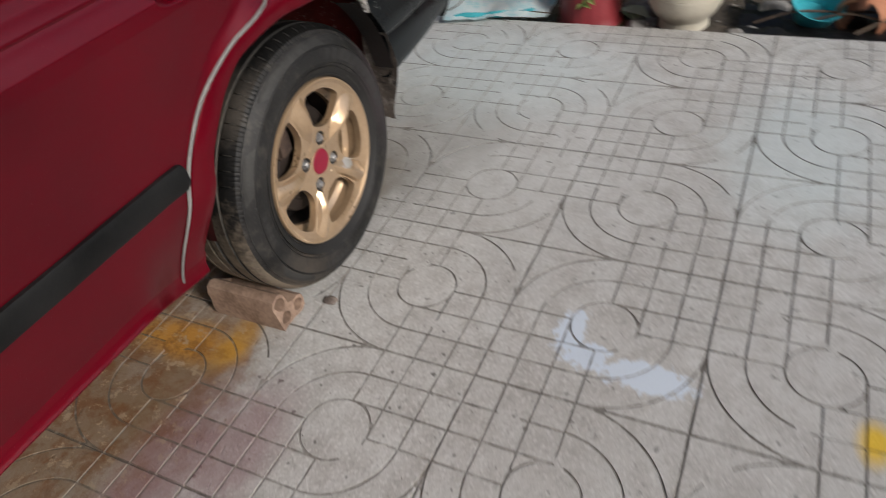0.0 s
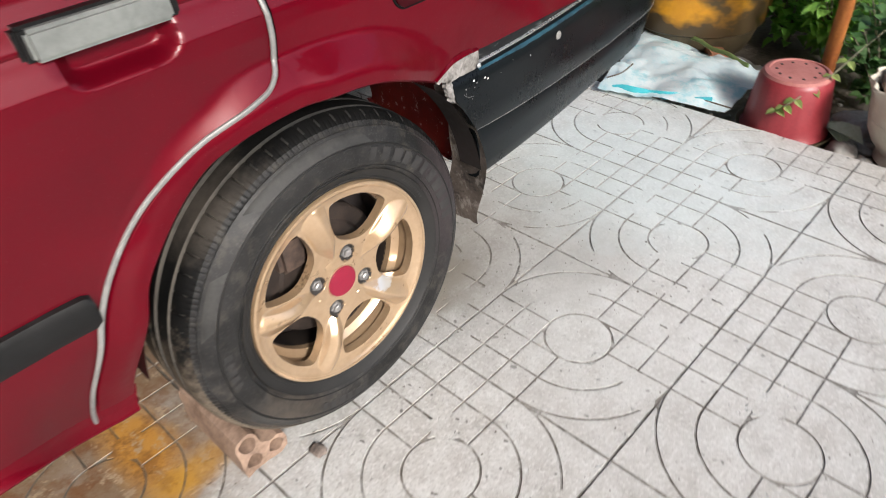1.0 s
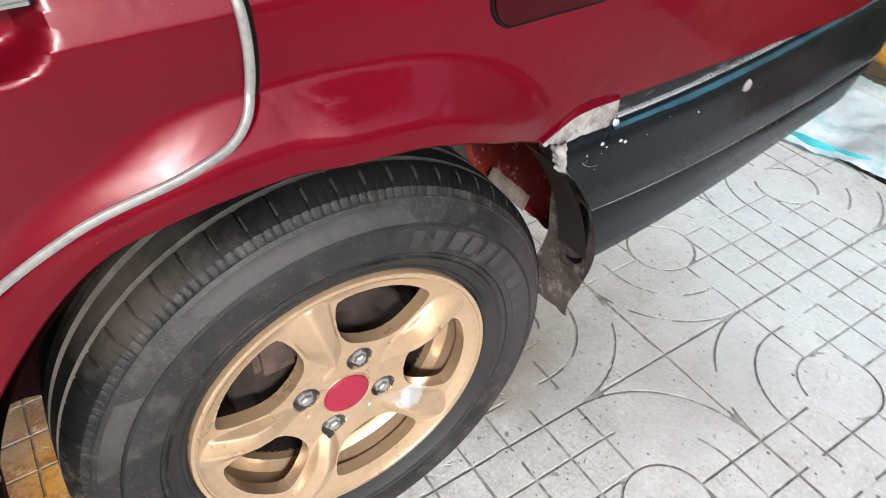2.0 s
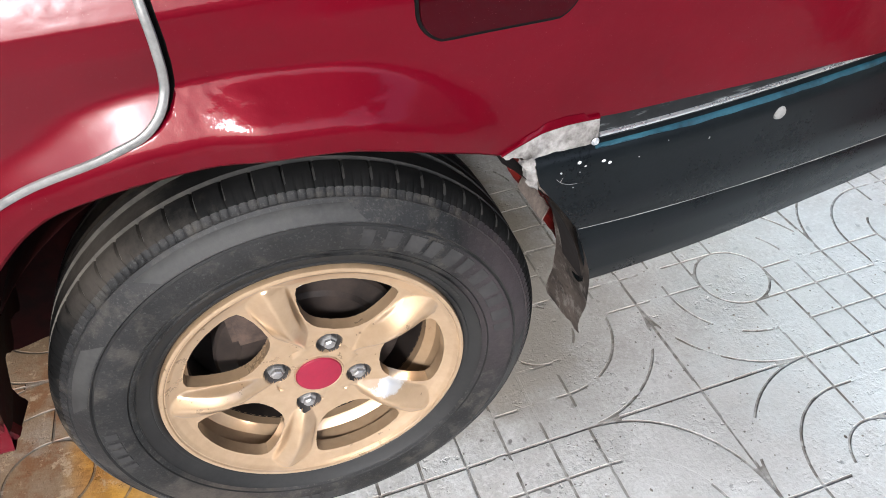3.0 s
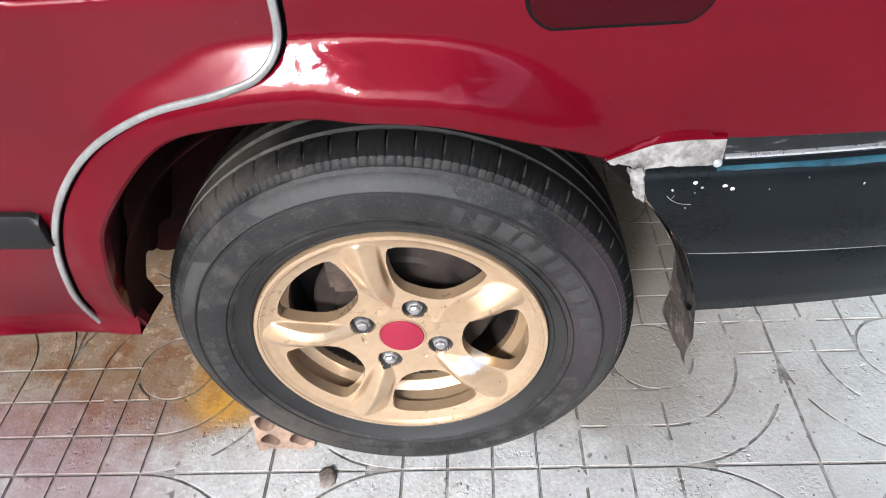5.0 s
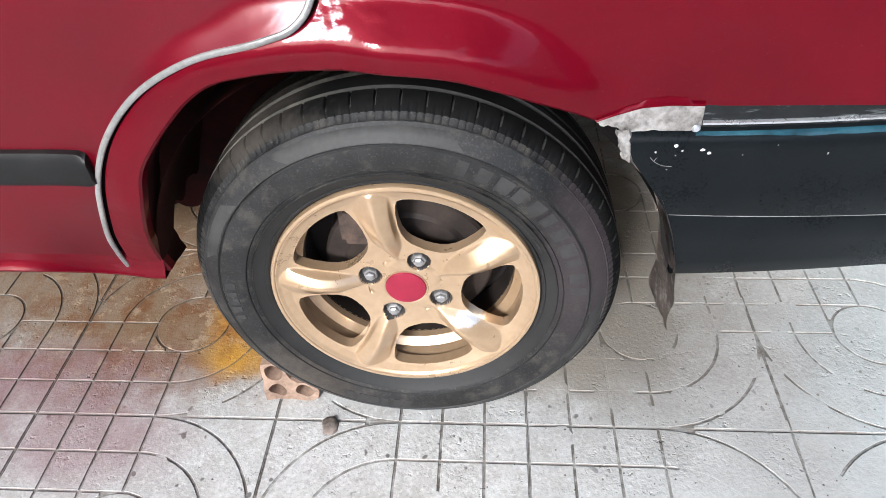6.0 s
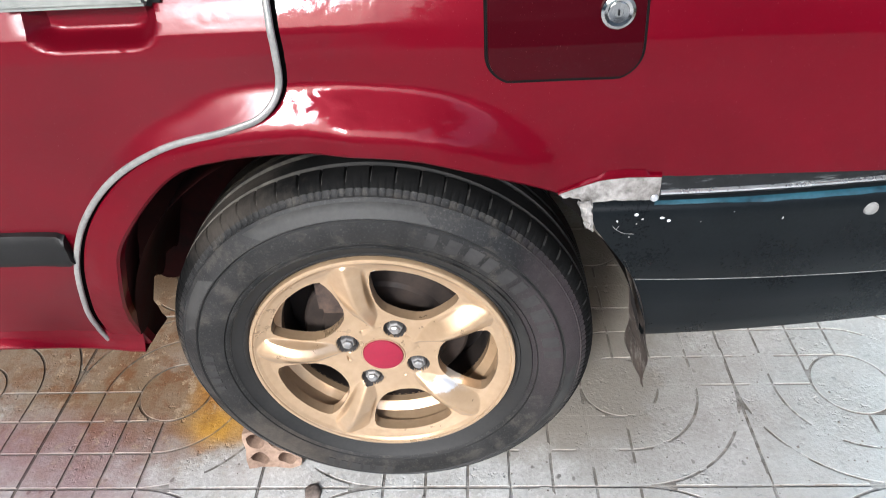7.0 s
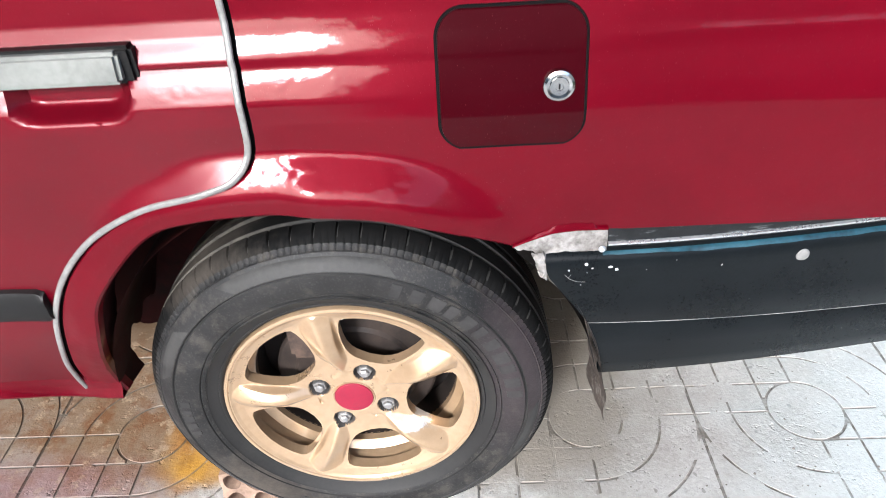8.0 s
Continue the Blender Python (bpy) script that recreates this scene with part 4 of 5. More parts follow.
def wheel_part(name, bm, material, label="", sharp=35):
    ob = part(name, bm, material, None, label, True, sharp)
    ob.parent = wheel
    return ob


# tyre: (radius, y) from the bead out over the sidewall, the tread and back
half_profile = [(0.1745, 0.004), (0.1775, -0.004), (0.181, -0.0095), (0.1835, -0.0105), (0.1845, -0.0085), (0.1875, -0.0105), (0.196, -0.0150), (0.1985, -0.0178), (0.1997, -0.0152), (0.2025, -0.0170), (0.2052, -0.0181), (0.2060, -0.0168), (0.2072, -0.0189), (0.212, -0.0202), (0.222, -0.0220), (0.232, -0.0222), (0.2380, -0.0214), (0.2398, -0.0188), (0.2420, -0.0206), (0.250, -0.0158), (0.257, -0.0108), (0.2618, -0.0068), (0.2632, -0.0072), (0.2648, -0.0045), (0.270, 0.000), (0.2750, 0.0055), (0.2788, 0.0120), (0.2812, 0.0195), (0.2818, 0.0275)]
tread = [(0.2765, 0.0285), (0.2765, 0.0335), (0.2822, 0.0345), (0.2828, 0.050), (0.2830, 0.0595), (0.2770, 0.0605), (0.2770, 0.0685), (0.2832, 0.0695), (0.2834, 0.0750)]
right = [(r, 0.150 - y) for r, y in reversed(half_profile + tread)]
profile = half_profile + tread + right
SEG = 62 * 16
n_half = len(half_profile)


def tyre_wobble(a, j, h):
    k = round(a / (2 * math.pi) * SEG) % 16
    if 26 <= j < n_half and k == 0:
        return -0.0035
    if 23 <= j < 26 and k in (0, 5, 10):
        return -0.0014
    return 0.0


bm = bmesh.new()
_, faces = lathe(bm, profile, SEG, "y", flip=True, wobble=tyre_wobble)
for k, f in enumerate(faces):
    j = k % (len(profile) - 1)
    f.material_index = 1 if j >= 24 else 2 if j < 7 or j in (11, 16, 17) else 0
    if j == n_half + 1 or j == n_half + 6 or (25 <= j < 27 and (k // (len(profile) - 1)) % 16 == 15):
        f.material_index = 3
for v in bm.verts:
    ground_at = -HUB.z + 0.001
    if v.co.z < ground_at + 0.012:
        push = ground_at + 0.012 - v.co.z
        if v.co.z < ground_at:
            v.co.z = ground_at
        if v.co.y < 0.02:
            v.co.y -= push * 0.25
tyre = wheel_part("tyre", bm, [RUBBER, TREAD, RUBBER_DARK, TREAD_DUST], "worn black tyre with dusty sidewall", 40)


def sidewall_bar(r0, r1, a0, a1, slant=0.0, lift=0.0007):
    """A raised block on the sidewall between two radii and two angles."""
    bm = bmesh.new()
    n = max(3, int(abs(a1 - a0) / 2))
    rows = []
    for k in range(n + 1):
        row = []
        for r, l in ((r0, 0.001), (r0 + 0.0006, -lift), ((r0 + r1) / 2, -lift), (r1 - 0.0006, -lift), (r1, 0.001)):
            a = radians(a0 + (a1 - a0) * k / n + slant * (r - r0) / (r1 - r0))
            row.append((r * math.cos(a), wall_y(r) + l, r * math.sin(a)))
        rows.append(row)
    grid(bm, rows)
    bmesh.ops.recalc_face_normals(bm, faces=bm.faces)
    return bm


def wall_y(r):
    for (r0, y0), (r1, y1) in zip(half_profile, half_profile[1:]):
        if r0 <= r <= r1:
            return y0 + (y1 - y0) * (r - r0) / max(r1 - r0, 1e-9)
    return -0.02


# the maker's and type names stand as plain raised blocks
def tyre_word(a0, step, count, r0, r1, width):
    for k in range(count):
        a = a0 + k * step
        ob = part("raised_block", sidewall_bar(r0, r1, a, a + width * (0.75 + 0.4 * ((k * 7) % 5) / 4) * (1 if step > 0 else -1)), RUBBER_MARK, None, "", True, 40)
        ob.parent = wheel


tyre_word(71, -6.4, 11, 0.2135, 0.2355, 4.3)
tyre_word(190, -3.6, 5, 0.221, 0.235, 2.5)
tyre_word(243, 4.6, 6, 0.219, 0.236, 3.0)
for a0, a1 in ((70, 118), (140, 161), (-28, -6), (205, 232)):
    ob = part("raised_band", sidewall_bar(0.2428, 0.2585, a0, a1, 5), RUBBER_BAND, None, "dusty raised band", True, 40)
    ob.parent = wheel
for a0 in range(24, 44, 2):
    ob = part("raised_block", sidewall_bar(0.189, 0.1935, a0, a0 + 1.3), RUBBER_MARK, None, "", True, 40)
    ob.parent = wheel

# rim: face with five spokes, pressed round the hub, and a barrel behind it
SPOKE0 = 31.0
NUTS = [66.5 + 90 * k for k in range(4)]


def table(pts, r):
    for (r0, a0), (r1, a1) in zip(pts, pts[1:]):
        if r <= r1:
            return a0 + (a1 - a0) * (r - r0) / max(r1 - r0, 1e-9)
    return pts[-1][1]


def half_angle(r):
    """Half the spoke's angle at a radius, out to the window's edge; 36 degrees is a closed ring."""
    return table(((0.0, 36), (0.0735, 36), (0.0755, 27.5), (0.079, 21.5), (0.085, 17.0), (0.095, 13.6), (0.110, 11.9), (0.126, 11.5), (0.140, 12.0), (0.1480, 13.0), (0.1515, 15.5), (0.1532, 20.0), (0.1545, 27.5), (0.1552, 36), (0.2, 36)), r)


def top_half(r):
    """Half the width of a spoke's raised top."""
    return table(((0.0, 0.013), (0.06, 0.0135), (0.09, 0.0150), (0.12, 0.0175), (0.145, 0.0215), (0.156, 0.0235), (0.2, 0.0235)), r)


NUT_Y = 0.0130  # how deep the hub's face lies


def face_y(r, across):
    """Depth of the rim's face at a radius and a way across from its spoke's middle."""
    w = top_half(r)
    crown = table(((0.0, 0.0035), (0.045, 0.0030), (0.056, 0.0010), (0.075, -0.0085), (0.092, -0.0165), (0.110, -0.0195), (0.125, -0.0190), (0.145, -0.0160), (0.159, -0.0130), (0.1632, -0.0115), (0.2, -0.012)), r)
    u = across / w
    ridge = 0.0132 * (math.sqrt((u + 0.22) ** 2 + 0.03) - 0.17)
    base = table(((0.0, 0.0035), (0.070, 0.0035), (0.10, 0.0010), (0.148, -0.0010), (0.156, -0.0030), (0.166, -0.0075), (0.170, -0.0105), (0.2, -0.0105)), r)
    bend = 0.012 * max(0.0, abs(u) - 0.6) ** 2
    d = min(w - abs(across), 0.1635 - r - bend)
    s = smooth(-0.0052, 0.0006, d)
    out = crown + ridge if r > 0.05 else crown + ridge * smooth(0.042, 0.062, r)
    out = min(out, base) if r > 0.05 else out
    return base + (out - base) * s


bm = bmesh.new()
radii = sorted({round(v, 5) for v in [0.0275 + 0.0014 * k for k in range(33)] + [0.0735, 0.0740, 0.0745, 0.0750, 0.0755, 0.0765, 0.078, 0.079, 0.081, 0.083, 0.085, 0.090, 0.095, 0.102, 0.110, 0.118, 0.126, 0.133, 0.140, 0.144, 0.148, 0.150, 0.1515, 0.1523, 0.1532, 0.1538, 0.1545, 0.1548, 0.1552, 0.156, 0.1572, 0.1585, 0.1595, 0.1605, 0.1612, 0.162, 0.1628, 0.1635, 0.1645, 0.1655, 0.1665, 0.1675, 0.169, 0.170, 0.172]})
for s in range(5):
    rows = []
    for r in radii:
        ha = radians(half_angle(r)) * r
        w = min(top_half(r), ha * 0.86)
        f = min(w + 0.0056, ha - 0.0002)
        way = [w * k / 12 for k in range(13)] + [w + (f - w) * k / 7 for k in range(1, 8)] + [f + (ha - f) * k / 10 for k in range(1, 11)]
        row = []
        for across in [-v for v in way[:0:-1]] + way:
            ang = radians(SPOKE0 + 72 * s) + across / r
            x, z = r * math.cos(ang), r * math.sin(ang)
            y = face_y(r, across)
            near = min(math.hypot(x - 0.0502 * math.cos(radians(n)), z - 0.0502 * math.sin(radians(n))) for n in NUTS)
            y += (NUT_Y - y) * (1 - smooth(0.0128, 0.0156, near))
            row.append((x, y, z))
        rows.append(row)
    vs, faces = grid(bm, rows, flip=True)
    for f in faces:
        c = f.calc_center_median()
        if min(math.hypot(c.x - 0.0502 * math.cos(radians(n)), c.z - 0.0502 * math.sin(radians(n))) for n in NUTS) < 0.0150:
            f.material_index = 1
bmesh.ops.remove_doubles(bm, verts=bm.verts, dist=0.0003)
holes = [e for e in bm.edges if e.is_boundary and 0.07 < math.hypot(e.verts[0].co.x, e.verts[0].co.z) < 0.16]
for depth, inset in ((0.0015, 0.9975), (0.015, 0.985)):
    r = bmesh.ops.extrude_edge_only(bm, edges=holes)
    moved = [g for g in r["geom"] if isinstance(g, bmesh.types.BMVert)]
    for v in moved:
        v.co.y += depth
    holes = [g for g in r["geom"] if isinstance(g, bmesh.types.BMEdge) and g.is_boundary]
bmesh.ops.recalc_face_normals(bm, faces=bm.faces)
rim_face = wheel_part("rim_face", bm, [GOLD_WORN, POCKET], "gold-painted five-spoke rim face", 32)
bm = bmesh.new()
lathe(bm, [(0.1700, -0.0095), (0.1712, -0.0108), (0.1722, -0.0125), (0.1745, -0.0130), (0.1765, -0.0120), (0.1778, -0.0085), (0.1775, -0.003), (0.174, 0.0), (0.170, 0.002)], 120, "y", flip=True)
lathe(bm, [(0.170, -0.006), (0.1655, 0.006), (0.160, 0.010), (0.1575, 0.018), (0.1565, 0.034), (0.150, 0.040), (0.1455, 0.043), (0.1450, 0.056)], 120, "y")
bmesh.ops.recalc_face_normals(bm, faces=bm.faces)
wheel_part("rim_barrel", bm, GOLD, "gold rim lip and barrel", 40)
# rear of the barrel, in a darker colour than the gold front
bm = bmesh.new()
lathe(bm, [(0.1450, 0.054), (0.146, 0.10), (0.158, 0.12), (0.170, 0.145)], 90, "y")
bmesh.ops.recalc_face_normals(bm, faces=bm.faces)
wheel_part("barrel_back", bm, DRUM, "dark inner barrel")
bm = bmesh.new()
lathe(bm, [(0.0, -0.0010), (0.010, -0.0009), (0.020, -0.0004), (0.0262, 0.0006), (0.0272, 0.0018), (0.0280, 0.006)], 48, "y", flip=True)
CAP = surface("matte crimson cap", (0.21, 0.004, 0.024), (0.27, 0.007, 0.032), (0.5, 0.65), 0, 30, 200, 0.1)
wheel_part("centre_cap", bm, CAP, "matte crimson centre cap")
bm = bmesh.new()
lathe(bm, [(0.0272, 0.0075), (0.0276, 0.0024), (0.0292, 0.0018), (0.0305, 0.0036)], 48, "y", flip=True)
wheel_part("cap_ring", bm, GOLD)
for n in NUTS:
    bm = bmesh.new()
    rings = []
    for r, y in ((0.0104, 0.015), (0.0104, 0.0066), (0.0094, 0.0048), (0.0072, 0.0044), (0.0070, 0.0008), (0.0048, -0.0008), (0.0, -0.0012)):
        rings.append([(r * math.cos(radians(60 * k + n)), y, r * math.sin(radians(60 * k + n))) for k in range(6)])
    grid(bm, rings, closed_v=True)
    bmesh.ops.recalc_face_normals(bm, faces=bm.faces)
    bmesh.ops.translate(bm, verts=bm.verts, vec=(0.0502 * math.cos(radians(n)), 0.0, 0.0502 * math.sin(radians(n))))
    wheel_part("wheel_nut", bm, STEEL, "steel wheel nut", 20)
bm = bmesh.new()
lathe(bm, [(0.03, 0.045), (0.085, 0.045), (0.090, 0.050), (0.112, 0.052), (0.116, 0.056), (0.116, 0.10), (0.05, 0.12), (0.0, 0.12)], 72, "y", flip=True)
wheel_part("brake_drum", bm, DRUM, "rusty brake drum")
bm = bmesh.new()
lathe(bm, [(0.0, 0.118), (0.10, 0.118), (0.158, 0.112)], 48, "y", flip=True)
wheel_part("backing_plate", bm, UNDER, "dark backing plate")
bm = bmesh.new()
box(bm, -0.085, -0.035, 0.030, 0.07, 0.045, 0.112, 0.008)
wheel_part("caliper", bm, surface("rusty bracket steel", (0.025, 0.017, 0.014), (0.10, 0.066, 0.05), (0.6, 0.9), 0.1, 30, 160, 0.6, 0.003), "rusty brake bracket")
# axle to the far side
bm = bmesh.new()
tube(bm, [(HUB.x, 0.12, HUB.z + 0.01), (HUB.x, 0.8, HUB.z + 0.01), (HUB.x, 1.5, HUB.z + 0.01)], 0.035, 14)
car_part("axle", bm, UNDER)

# ---- on the paving ----
def hollow_brick():
    """A broken four-hole clay brick, its end showing three holes, wedged under the tyre."""
    ob = thing("hollow_brick", -0.060, 0.1, 0.0, label="broken hollow clay brick wedging the tyre on the paving", category="brick")
    bm = bmesh.new()
    outline = [(-0.043, 0.001), (-0.022, -0.001), (0.002, 0.001), (0.024, -0.001), (0.042, 0.003), (0.0455, 0.020), (0.042, 0.034), (0.030, 0.0415), (0.014, 0.0405), (0.001, 0.0445), (-0.0020, 0.058), (-0.0045, 0.072), (-0.014, 0.081), (-0.028, 0.0835), (-0.040, 0.080), (-0.0445, 0.062), (-0.0425, 0.040), (-0.0445, 0.020)]
    holes = [(-0.0225, 0.0605), (-0.0215, 0.0215), (0.0225, 0.0205)]
    y0, y1, r = -0.092, 0.095, 0.0150
    ring = [bm.verts.new((x, y0, z)) for x, z in outline]
    edges = [bm.edges.new((ring[i], ring[(i + 1) % len(ring)])) for i in range(len(ring))]
    for hx, hz in holes:
        h = [bm.verts.new((hx + r * (1 + 0.07 * noise.noise((hx * 90, k * 0.9, hz * 90))) * math.cos(6.2832 * k / 16), y0, hz + r * math.sin(6.2832 * k / 16))) for k in range(16)]
        edges += [bm.edges.new((h[i], h[(i + 1) % 16])) for i in range(16)]
    bmesh.ops.triangle_fill(bm, edges=edges, use_beauty=True)
    for f in list(bm.faces):
        c = f.calc_center_median()
        if any(math.hypot(c.x - hx, c.z - hz) < r * 0.9 for hx, hz in holes):
            bm.faces.remove(f)
    border = [e for e in bm.edges if e.is_boundary]
    out = bmesh.ops.extrude_edge_only(bm, edges=border)
    for v in (g for g in out["geom"] if isinstance(g, bmesh.types.BMVert)):
        v.co.y = y1 + 0.004 * noise.noise(v.co * 40)
    for v in bm.verts:
        if v.co.y < 0:
            v.co.y += 0.007 * noise.noise((v.co.x * 55, 3.0, v.co.z * 55)) + 0.10 * v.co.z
    bmesh.ops.recalc_face_normals(bm, faces=bm.faces)
    body = part("brick_body", bm, BRICK, ob, "", True, 30)
    bm = bmesh.new()
    grid(bm, [[(-0.042, 0.09, 0.002), (-0.042, 0.09, 0.08)], [(-0.002, 0.09, 0.002), (-0.004, 0.09, 0.07)], [(0.043, 0.09, 0.002), (0.040, 0.09, 0.034)]])
    part("broken_end", bm, BRICK, ob)
    return ob


hollow_brick()


def lump(name, x, y, z, sx, sy, sz, material, seed, label, category, group="", rz=0):
    """A stone-like lump with a flat foot."""
    bm = bmesh.new()
    bmesh.ops.create_icosphere(bm, subdivisions=3, radius=1)
    for v in bm.verts:
        n = 1 + 0.35 * noise.noise(v.co * 1.3 + Vector((seed, 0, 0))) + 0.12 * noise.noise(v.co * 4 + Vector((0, seed, 0)))
        v.co = Vector((v.co.x * sx * n, v.co.y * sy * n, max(v.co.z, -0.55) * sz * n + 0.5 * sz))
    ob = part(name, bm, material, None, "", True, 60)
    ob.matrix_world = pose(x, y, z, 0, 0, rz)
    return tagged(ob, label, category, group)


lump("pebble", 0.011, -0.041, -0.001, 0.013, 0.017, 0.0052, RUST, 3.3, "small brown pebble on the tile joint", "pebble")

bm = bmesh.new()
rng = random.Random(91)
for k in range(420):
    x, y = (rng.gauss(0.62, 0.22), rng.gauss(0.02, 0.16)) if k % 3 else (rng.uniform(-0.9, 1.4), rng.uniform(-1.2, 0.1))
    if math.hypot(x - HUB.x, y) < 0.05:
        continue
    r = rng.uniform(0.0007, 0.0022) * (1.6 if rng.random() < 0.06 else 1)
    foot = [bm.verts.new((x + r * rng.uniform(0.6, 1.2) * math.cos(1.2566 * i), y + r * rng.uniform(0.6, 1.2) * math.sin(1.2566 * i), 0.0)) for i in range(5)]
    tip = bm.verts.new((x + r * 0.2, y, r * rng.uniform(0.5, 0.9)))
    for i in range(5):
        bm.faces.new((foot[i], foot[(i + 1) % 5], tip))
tagged(part("grit", bm, surface("dark grit", (0.05, 0.043, 0.036), (0.26, 0.235, 0.205), (0.7, 0.9), 0, 30, 200, 0.2)), "loose dark grit and sand scattered over the paving", "grit", kind="stuff")

# ---- the planted edge beyond the paving ----
GZ = -0.05  # the soil beside the paving


def plastic_sheet():
    bm = bmesh.new()
    c00, c10, c11, c01 = Vector((1.44, 0.33)), Vector((1.535, -0.045)), Vector((1.84, -0.05)), Vector((1.98, 0.46))
    rows = []
    for i in range(41):
        u = i / 40
        row = []
        for j in range(41):
            v = j / 40
            p = (c00 * (1 - u) + c10 * u) * (1 - v) + (c01 * (1 - u) + c11 * u) * v
            z = 0.012 + 0.024 * noise.noise((p.x * 7, p.y * 7, 0)) + 0.016 * abs(noise.noise((p.x * 20, p.y * 11, 2))) + 0.007 * abs(noise.noise((p.x * 45, p.y * 40, 5))) + 0.020 * math.sin(math.pi * u) * math.sin(math.pi * v)
            row.append((p.x, p.y, max(z, 0.003)))
        rows.append(row)
    vs, faces = grid(bm, rows, flip=True)
    bmesh.ops.solidify(bm, geom=faces, thickness=0.004)
    ob = part("plastic_sheet", bm, SHEET)
    tagged(ob, "crumpled weathered pale blue sheet lying on the soil", "plastic sheet")
    bm = bmesh.new()
    tube(bm, [(1.478 + 0.085 * k / 20 + 0.004 * math.sin(k), 0.30 - 0.29 * k / 20, 0.017) for k in range(21)], [0.006 + 0.008 * abs(math.sin(k * 0.4)) for k in range(21)], 8, 0.25)
    part("edge_band", bm, TEAL, ob, "turquoise edge of the sheet")
    bm = bmesh.new()
    tube(bm, [(1.93 - 0.10 * k / 12, 0.27 - 0.25 * k / 12, 0.035 + 0.004 * math.sin(k)) for k in range(13)], 0.008, 8, 0.3)
    part("fold_strip", bm, LEAF_PALE, ob, "yellow-green folded strip")
    return ob


plastic_sheet()


def red_pot():
    ob = thing("flower_pot", 1.635, -0.185, GZ + 0.02, label="upturned red plastic flower pot with drain holes", category="flower pot")
    bm = bmesh.new()
    def flute(a, j, h):
        return 0.0005 * math.cos(a * 20) if 2 <= j <= 5 else 0.0
    lathe(bm, [(0.119, 0.0), (0.121, 0.004), (0.115, 0.012), (0.112, 0.045), (0.105, 0.10), (0.098, 0.152), (0.094, 0.161), (0.091, 0.165)], 80, "z", wobble=flute)
    bmesh.ops.recalc_face_normals(bm, faces=bm.faces)
    part("pot_wall", bm, POT_RED, ob)
    bm = bmesh.new()
    lathe(bm, [(0.0915, 0.165), (0.086, 0.172), (0.075, 0.175), (0.073, 0.171), (0.03, 0.172), (0.0, 0.173)], 60, "z")
    bmesh.ops.recalc_face_normals(bm, faces=bm.faces)
    part("pot_base", bm, POT_TOP, ob, "faded pink-red underside")
    for k in range(10):
        a = 2 * math.pi * k / 10
        bm = bmesh.new()
        lathe(bm, [(0.0, 0.0006), (0.0040, 0.0006), (0.0043, -0.001)], 12)
        bmesh.ops.translate(bm, verts=bm.verts, vec=(0.055 * math.cos(a), 0.055 * math.sin(a), 0.1722))
        bmesh.ops.recalc_face_normals(bm, faces=bm.faces)
        part("drain_hole", bm, DARK, ob)
    bm = bmesh.new()
    lathe(bm, [(0.0, -0.012), (0.115, -0.012), (0.128, -0.006), (0.136, 0.008), (0.133, 0.009), (0.121, -0.004)], 60, "z")
    bmesh.ops.recalc_face_normals(bm, faces=bm.faces)
    part("saucer", bm, OLIVE, ob, "dusty brown saucer")
    return ob


red_pot()


def cream_planter():
    ob = thing("planter", 1.655, -0.515, GZ + 0.01, label="cream glazed planter with a scalloped rim, holding rubble", category="planter")
    bm = bmesh.new()
    def scallop(a, j, h):
        return (0.006 * math.cos(a * 14)) * smooth(0.17, 0.215, h)
    prof = [(0.0, 0.0), (0.082, 0.0), (0.088, 0.006), (0.085, 0.03), (0.088, 0.036), (0.108, 0.06), (0.124, 0.09), (0.130, 0.118), (0.1312, 0.121), (0.1305, 0.126), (0.1330, 0.130), (0.1325, 0.135), (0.1345, 0.142), (0.138, 0.175), (0.146, 0.206), (0.150, 0.214), (0.148, 0.219), (0.140, 0.214), (0.130, 0.19), (0.12, 0.15), (0.0, 0.15)]
    lathe(bm, prof, 112, "z", wobble=scallop)
    bmesh.ops.recalc_face_normals(bm, faces=bm.faces)
    part("planter_body", bm, CREAM, ob)
    bm = bmesh.new()
    lathe(bm, [(0.0, 0.178), (0.06, 0.176), (0.126, 0.170)], 40, "z", wobble=lambda a, j, h: 0)
    bmesh.ops.recalc_face_normals(bm, faces=bm.faces)
    part("soil_fill", bm, SOIL, ob)
    return ob


cream_planter()
for x, y, z, rx, ry, rz, size, material, label in (
    (1.655, -0.435, 0.158, 24, 12, 20, (0.070, 0.042, 0.024), SHARD, "broken terracotta brick piece in the planter"),
    (1.60, -0.57, 0.148, 20, -18, 60, (0.05, 0.03, 0.012), PURPLE, "dull mauve tile shard in the planter"),
):
    bm = bmesh.new()
    box(bm, -size[0], size[0], -size[1], size[1], -size[2], size[2], 0.005)
    ob = part("shard", bm, material)
    ob.matrix_world = pose(x, y, z, rx, ry, rz)
    tagged(ob, label, "shard")


def stalk(x, y, z, h, r, lean, material, label):
    bm = bmesh.new()
    pts = [(x + lean[0] * s, y + lean[1] * s, z + h * s) for s in np.linspace(0, 1, 12)]
    tube(bm, pts, [r * (1.1 - 0.35 * s) * (1 + 0.18 * (k % 3 == 0)) for k, s in enumerate(np.linspace(0, 1, 12))], 10)
    return tagged(part("stalk", bm, material), label, "plant stalk", "stalks in the planter")


stalk(1.74, -0.44, 0.11, 0.75, 0.013, (0.05, 0.03), BARK, "grey-green plant stalk rising from the planter")
stalk(1.72, -0.60, 0.11, 0.80, 0.017, (0.06, -0.05), BARK, "grey-green plant stalk rising from the planter")
stalk(1.70, -0.53, 0.11, 0.70, 0.010, (0.02, 0.05), LEAF_PALE, "pale green young shoot rising from the planter")

